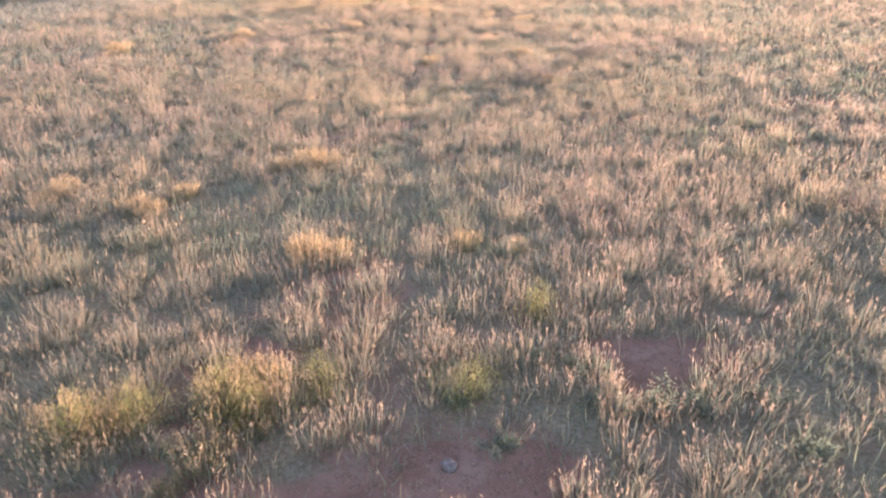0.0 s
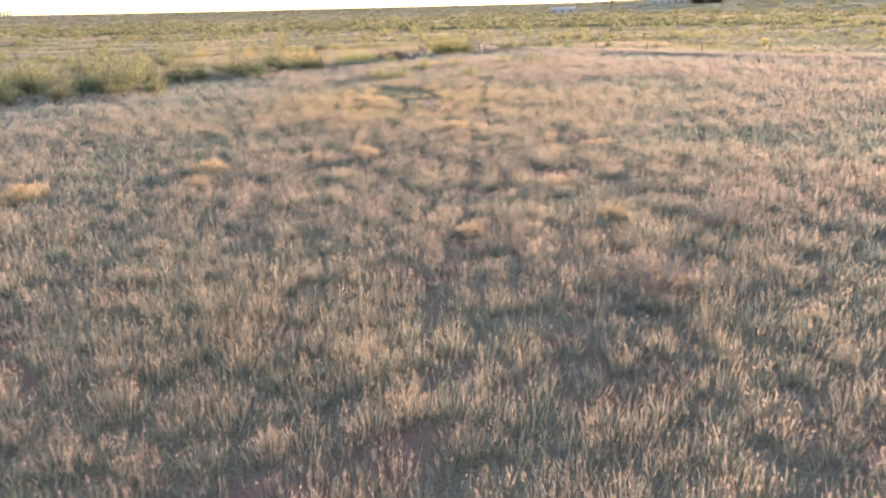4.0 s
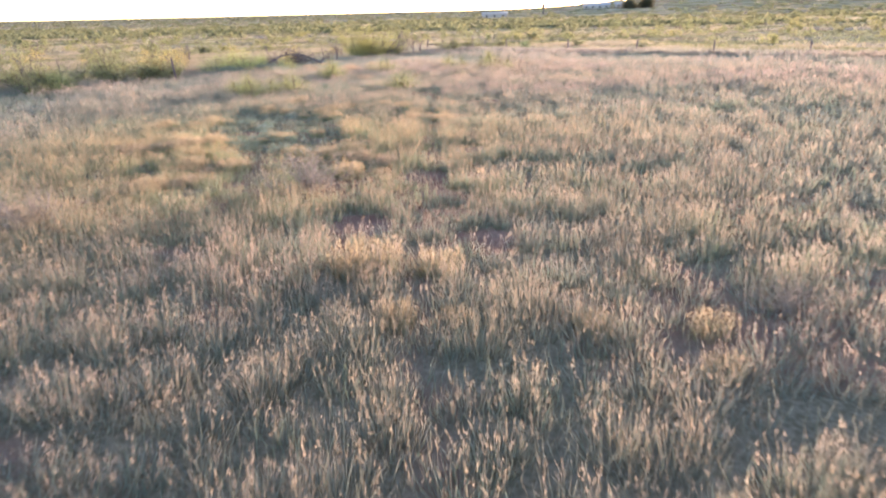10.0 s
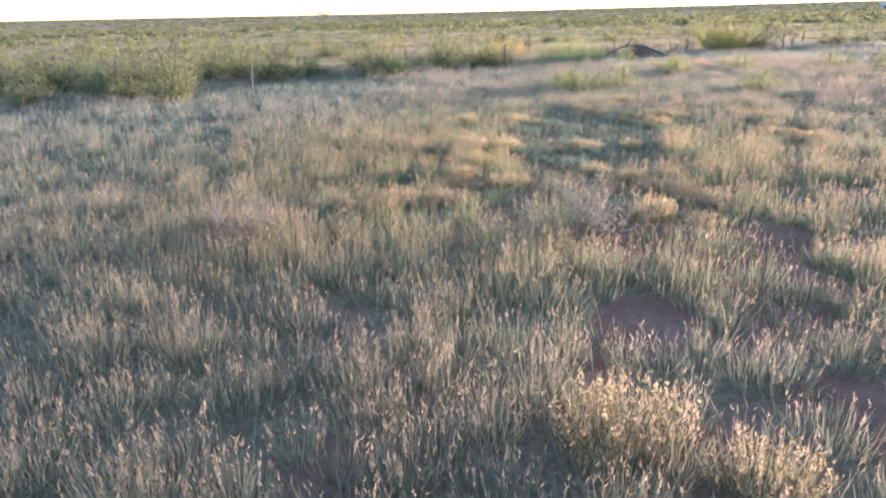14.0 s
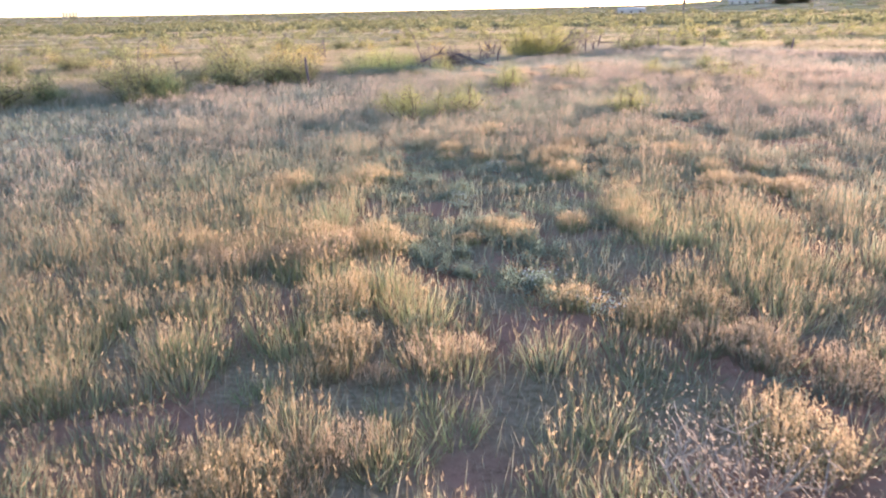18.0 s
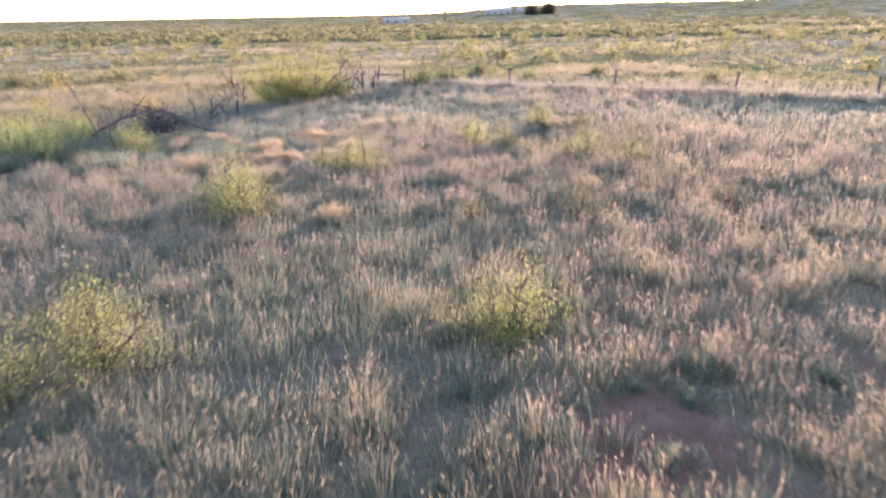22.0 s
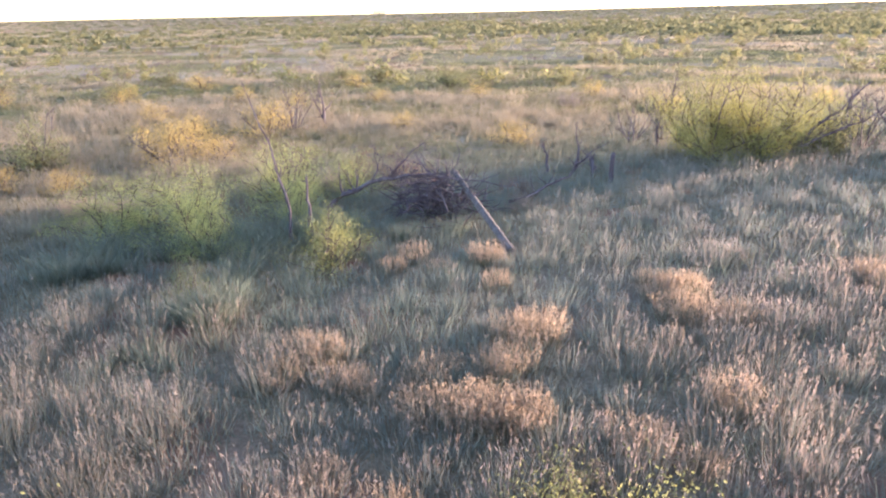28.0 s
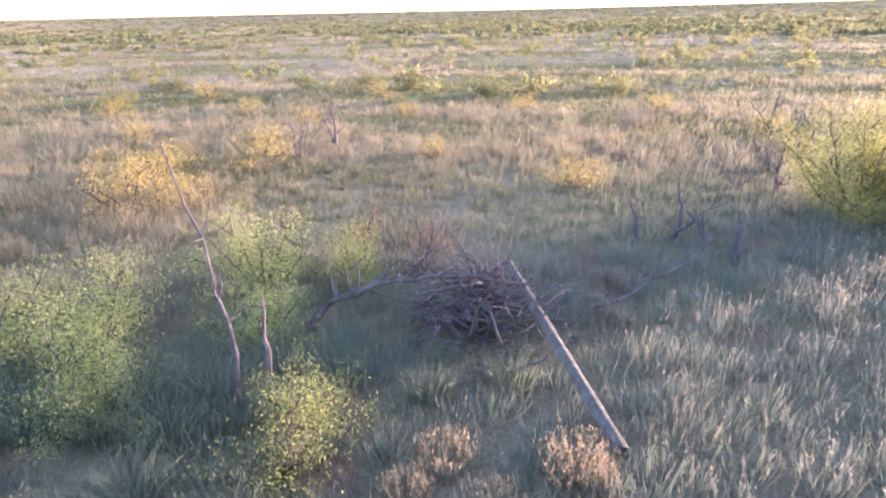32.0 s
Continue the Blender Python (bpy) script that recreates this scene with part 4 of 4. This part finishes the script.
def build_far_scrub():
    """Scrub on the plain out to the horizon: clumps of broad leafy flakes."""
    heap = Heap()
    n = 15000
    rr = 140 * (2600 / 140) ** rng.random(n)
    az = np.radians(rng.uniform(-62, 78, n))
    x, y = -rr * np.sin(az), 75 + rr * np.cos(az)
    thick = field(x, y, 60, 2.0)
    keep = rng.random(n) < 0.08 + 0.8 * smooth(0.35, 0.75, 0.5 * thick + 0.5 * field(x, y, 22, 5.0))
    x, y, rr = x[keep], y[keep], rr[keep]
    n = len(x)
    size = rng.uniform(0.7, 1.6, n) * (1 + rr / 900)
    k = np.repeat(np.arange(n), 20)
    m = len(k)
    c = np.stack([x[k], y[k], ground_z(x, y)[k]], 1)
    off = rng.normal(0, 1, (m, 3))
    off /= np.linalg.norm(off, axis=1)[:, None]
    off *= rng.uniform(0.3, 1.0, (m, 1))
    off[:, 2] = np.abs(off[:, 2]) * 0.55 + 0.1
    c = c + off * size[k][:, None] * (1.5, 1.5, 1.0)
    d = rng.normal(0, 1, (m, 3))
    d /= np.linalg.norm(d, axis=1)[:, None]
    s = np.cross(d, rng.normal(0, 1, (m, 3)))
    s /= np.linalg.norm(s, axis=1)[:, None]
    L = (size[k] * rng.uniform(0.2, 0.42, m))[:, None]
    v = np.stack([c - d * L, c + s * L * 0.7, c + d * L, c - s * L * 0.7], 1).reshape(-1, 3)
    q = 4 * np.arange(m)[:, None]
    t = mixed(mixed((0.18, 0.175, 0.085), (0.26, 0.235, 0.115), rng.random(n)), (0.19, 0.18, 0.105), smooth(500, 1500, rr))
    heap.add(v, np.concatenate([q + [0, 1, 2], q + [0, 2, 3]], 0), np.repeat(t[k], 4, 0))
    tagged(part("scrub", heap, DULL), "far olive-green mesquite scrub across the plain", "scrub", kind="stuff")


def crooked(top, name, seed, points, thick, twigs, reach, material=None, label=""):
    """A dead branch along the given points, with side twigs, under a thing."""
    r = random.Random(seed)
    heap = Heap()
    P = []
    for a, b in zip(points[:-1], points[1:]):
        for q in range(3):
            P.append(Vector(a).lerp(Vector(b), q / 3) + Vector((r.gauss(0, 0.03), r.gauss(0, 0.03), r.gauss(0, 0.03))))
    P.append(Vector(points[-1]))
    n = len(P)
    tube(heap, P, [thick * (1 - 0.8 * k / (n - 1)) for k in range(n)], TWIG, 7, 0.3, r)
    for _ in range(twigs):
        k = r.randint(n // 4, n - 1)
        sub = limb_path(r, P[k], r.uniform(0, 6.28), r.uniform(0.2, 1.2), reach * r.uniform(0.5, 1.2), 4, 0.35)
        w = thick * (1 - 0.8 * k / n) * 0.55
        first = tube(heap, sub, [w, w * 0.8, w * 0.6, w * 0.4, w * 0.15], TWIG, 5, root=7 * k)
        for _ in range(2):
            fork = r.randint(1, 4)
            s2 = limb_path(r, sub[fork], r.uniform(0, 6.28), r.uniform(0.2, 1.4), reach * 0.45, 3, 0.35)
            tube(heap, s2, [w * 0.4, w * 0.3, w * 0.2, w * 0.1], TWIG, 4, root=first + 5 * fork)
    return part(name, heap, material or DEAD, top, label, True)


def build_deadwood():
    # weathered pole with its far end up on the brush pile
    a, b = Vector((-6.65, 93.6, 0.16)), Vector((-9.45, 96.3, 0.98))
    top = thing("fallen_pole", a.x, a.y, 0, "weathered grey timber pole leaning on a brush pile", "pole")
    r = random.Random(31)
    d = (b - a).normalized()
    side = d.orthogonal().normalized()
    other = d.cross(side)
    v, f, S = [], [], 22
    K = 26
    for k in range(K):
        p = a.lerp(b, k / (K - 1)) - Vector((a.x, a.y, 0))
        for s in range(S):
            t = 2 * math.pi * s / S
            groove = 0.012 * (1 if s % 3 == 0 else 0) + 0.006 * math.sin(7 * t + 1) + 0.003 * math.sin(k * 1.3 + s)
            q = 0.082 - groove - 0.012 * k / K
            v.append(tuple(p + side * (math.cos(t) * q) + other * (math.sin(t) * q)))
    for k in range(K - 1):
        for s in range(S):
            i, j = k * S + s, k * S + (s + 1) % S
            f += [(i, j, j + S), (i, j + S, i + S)]
    for base in (0, (K - 1) * S):
        for s in range(1, S - 1):
            f.append((base, base + s, base + s + 1))
    h = Heap()
    h.add(v, f, TWIG)
    part("shaft", h, GREYWOOD, top)
    # brush pile: many interwoven sticks
    top = thing("brush_pile", -9.6, 95.65, 0, "dark heap of tangled dead sticks", "brush pile")
    r = random.Random(32)
    for _ in range(270):
        ang, rad = r.uniform(0, 6.28), abs(r.gauss(0, 0.5))
        x, y = rad * math.cos(ang) * 1.3, rad * math.sin(ang)
        z = 0.05 + r.random() * max(0.15, 1.0 - 0.6 * rad)
        heap = Heap()
        path = limb_path(r, (x, y, z), r.uniform(0, 6.28), r.uniform(0.7, 1.9), r.uniform(0.5, 1.3), 5, 0.25)
        path = [Vector((p.x, p.y, max(p.z, 0.03))) for p in path]
        w = r.uniform(0.008, 0.024)
        tube(heap, path, [w, w, w * 0.85, w * 0.7, w * 0.5, w * 0.25], TWIG, 5)
        part("stick", heap, DEAD, top)
    # fallen dead mesquite whose branch reaches over the pile
    top = thing("dead_tree", -12.0, 94.3, 0, "leafless fallen mesquite with a long crooked branch", "dead tree")
    crooked(top, "branch", 1, [(0, 0, 0.0), (0.4, 0.3, 0.6), (1.4, 0.6, 0.95), (2.1, 0.8, 1.1), (2.9, 1.1, 1.15)], 0.075, 18, 0.6)
    crooked(top, "branch", 2, [(1.4, 0.6, 0.95), (1.8, 0.8, 1.35), (2.25, 1.0, 1.8)], 0.045, 7, 0.4)
    crooked(top, "branch", 3, [(1.1, 0.5, 0.9), (1.3, 0.5, 1.3), (1.25, 0.55, 1.75)], 0.03, 5, 0.35)
    crooked(top, "branch", 4, [(2.1, 0.8, 1.1), (3.2, 1.5, 0.95), (4.2, 1.9, 0.8)], 0.03, 12, 0.6)
    top = thing("fallen_branch", -8.0, 97.4, 0, "crooked grey dead branch lying in the grass", "dead branch")
    crooked(top, "stem", 9, [(-0.3, -0.3, 0.1), (0.3, 0.7, 0.4), (0.7, 1.4, 0.55), (1.0, 2.0, 1.0)], 0.04, 9, 0.5)
    # leafless limbs that slant out of the big mesquite
    top = thing("dead_tree", -2.6, 106.6, 0, "dark leafless mesquite limbs slanting beside a green bush", "dead tree")
    crooked(top, "branch", 21, [(0, 0, -0.03), (0.5, 0.1, 0.9), (1.2, 0.2, 1.5), (1.9, 0.3, 2.4)], 0.075, 10, 0.6)
    crooked(top, "branch", 22, [(0.1, 0, 0.2), (0.9, 0.3, 0.7), (1.9, 0.4, 1.2), (2.6, 0.5, 1.9)], 0.06, 9, 0.5)
    crooked(top, "branch", 23, [(0, 0, 0.1), (-0.2, 0.2, 1.0), (0.1, 0.3, 2.3)], 0.055, 7, 0.5)
    # tall thin dead stem and stump among the green bushes
    top = thing("dead_sapling", -10.95, 92.1, 0, "tall thin leaning dead sapling", "dead tree")
    crooked(top, "stem", 5, [(0, 0, 0), (-0.28, 0.13, 1.2), (-0.7, 0.2, 2.2), (-1.35, 0.3, 3.45)], 0.036, 8, 0.4)
    top = thing("tree_stump", -10.6, 92.3, 0, "short broken grey tree stump", "stump")
    crooked(top, "trunk", 6, [(0, 0, 0), (-0.1, 0.03, 0.9), (-0.15, 0.1, 1.6)], 0.055, 3, 0.4)
    # small snags
    for k, (x, y, h) in enumerate([(-8.2, 101.6, 1.2), (-8.9, 101.0, 0.9), (-7.5, 101.2, 0.8), (0.3, 109.4, 2.2), (-1.2, 108.6, 1.9), (1.0, 110.2, 1.5), (-33.0, 68.5, 2.3), (-38.0, 69.5, 2.2), (-25.5, 88.0, 1.5), (-17.5, 88.0, 1.3), (6.8, 112.0, 1.6), (-21.5, 106.0, 1.9), (-8.2, 115.2, 1.8), (-6.9, 106.6, 1.7)]):
        top = thing("snag", x, y, 0, "thin leafless grey snag", "dead tree", "snags", 47 * k)
        crooked(top, "stem", 40 + k, [(0, 0, -0.02), (0.1, 0.05, h * 0.5), (-0.05, 0.2, h)], 0.045 + 0.016 * h, 8, 0.4 * h)
        if k % 3 != 1:
            crooked(top, "branch", 60 + k, [(0.05, 0, h * 0.2), (0.5, 0.1, h * 0.5), (0.9, 0.2, h * 0.75)], 0.045, 5, 0.3 * h)


def build_fence():
    """Two old fence lines that meet at a braced corner."""
    r = random.Random(50)
    top = thing("fence", 1.8, 115.3, 0, "old pasture fence of weathered leaning wooden posts", "fence")
    o = Vector((1.8, 115.3, 0))
    rows = [(1.8, 115.3, 1.35, 9), (3.5, 113.0, 1.2, -2), (9.9, 109.2, 1.25, 0), (15.3, 104.8, 1.3, 2), (20.6, 100.6, 1.25, 14), (26.2, 96.2, 1.2, -4), (32.0, 91.6, 1.2, 3), (12.2, 107.6, 0.6, 20),
            (-6.8, 100.7, 0.85, 3), (-16.3, 85.1, 1.5, -6), (-25.2, 70.3, 1.3, 4), (-34.0, 55.7, 1.3, -3)]
    for x, y, h, lean in rows:
        heap = Heap()
        z = float(ground_z(x, y))
        P = [Vector((x, y, z - 0.1)) - o + Vector((math.sin(radians(lean)) * h * t, 0.03 * r.gauss(0, 1) * t, h * t + 0.1 * t)) for t in (0, 0.33, 0.66, 0.97, 1)]
        tube(heap, P, [0.075, 0.07, 0.068, 0.066, 0.05], TWIG, 8, 0.2, r)
        part("post", heap, DEAD, top)
    heap = Heap()
    tube(heap, [Vector((1.95, 115.1, 0.75)) - o, Vector((3.5, 113.0, 0.8)) - o], [0.05, 0.045], TWIG, 7)
    part("brace_rail", heap, DEAD, top)


# ---- far buildings ----
def box(heap, x0, x1, y0, y1, z0, z1):
    v = [(x, y, z) for z in (z0, z1) for y in (y0, y1) for x in (x0, x1)]
    q = [(0, 2, 3, 1), (4, 5, 7, 6), (0, 1, 5, 4), (2, 6, 7, 3), (0, 4, 6, 2), (1, 3, 7, 5)]
    heap.add(v, [t for a, b, c, d in q for t in ((a, b, c), (a, c, d))], TWIG)


def house(name, az, far, width, depth, wall, rise, roof, label):
    x, y = -far * math.sin(radians(az)), 74 + far * math.cos(radians(az))
    top = thing(name, x, y, float(ground_z(x, y)), label, "house", "", az)
    h = Heap()
    box(h, -width / 2, width / 2, -depth / 2, depth / 2, -0.3, wall)
    part("wall", h, PALE, top)
    h = Heap()
    w, d = width / 2 + 0.5, depth / 2 + 0.5
    v = [(-w, -d, wall), (w, -d, wall), (w, d, wall), (-w, d, wall), (-w, 0, wall + rise), (w, 0, wall + rise)]
    v += [(a, b, c + 0.2) for a, b, c in v]
    h.add(v, [(6, 7, 11), (6, 11, 10), (8, 9, 10), (8, 10, 11), (0, 2, 1), (0, 3, 2), (0, 1, 7), (0, 7, 6), (2, 3, 9), (2, 9, 8), (1, 2, 8), (1, 8, 7), (7, 8, 11), (3, 0, 6), (3, 6, 9), (9, 6, 10)], TWIG)
    part("roof", h, roof, top)
    for k in range(max(2, int(width / 5))):
        h = Heap()
        c = -width / 2 + (k + 0.5) * width / max(2, int(width / 5))
        box(h, c - 0.7, c + 0.7, -depth / 2 - 0.06, -depth / 2 - 0.004, 0.9, 2.1)
        part("window", h, PANE, top)
    return top


def build_far_things():
    house("house", -7.6, 520, 19, 9, 2.8, 1.6, BLUEROOF, "low far-off house with a blue-grey metal roof")
    house("house", -15.9, 640, 24, 12, 3.2, 2.0, ROOF, "long far-off white farmhouse with a pale metal roof")
    house("shed", -18.0, 640, 14, 9, 2.8, 1.4, ROOF, "small far-off white farm shed")
    for k, (az, s) in enumerate([(-18.6, 1.0), (-19.9, 1.1)]):
        x, y = -600 * math.sin(radians(az)), 74 + 600 * math.cos(radians(az))
        t = shrub("shade_tree", 70 + k, 9.0, 5.0, 7, 8, 30, 0.9, ((0.09, 0.08, 0.045), (0.17, 0.14, 0.08)), "dark round shade tree beside the farmhouse", "tree", 0, None, 0.42)
        t.matrix_world = pose(x, y, float(ground_z(x, y)), 0, 0, 60 * k) @ Matrix.Scale(s, 4)
    x, y = -600 * math.sin(radians(-11.6)), 74 + 600 * math.cos(radians(-11.6))
    top = thing("water_tower", x, y, float(ground_z(x, y)), "small far-off tank on a tall post", "water tower")
    h = Heap()
    tube(h, [(0, 0, -0.3), (0, 0, 6)], [0.5, 0.4], TWIG, 8)
    part("post", h, DEAD, top)
    h = Heap()
    tube(h, [(0, 0, 5.5), (0, 0, 5.7), (0, 0, 8.3), (0, 0, 9)], [0.6, 1.2, 1.2, 0.2], TWIG, 12)
    part("tank", h, DEAD, top)
    r = 2500
    az = SILO_AZ
    x, y = -r * math.sin(radians(az)), 80 + r * math.cos(radians(az))
    top = thing("grain_silos", x, y, float(ground_z(x, y)), "row of far-off grain silos on the horizon", "silo", "", az)
    for k in range(5):
        h = Heap()
        tube(h, [(k * 9 - 18, 0, -2), (k * 9 - 18, 0, 16), (k * 9 - 18, 0, 19)], [3.2, 3.2, 0.6], TWIG, 12)
        part("silo", h, PALE, top)


SILO_AZ = 35.0
build_shrubs()
build_deadwood()
build_fence()
build_far_things()
build_far_scrub()
build_clumps()
rng = np.random.default_rng(9)
build_grass()
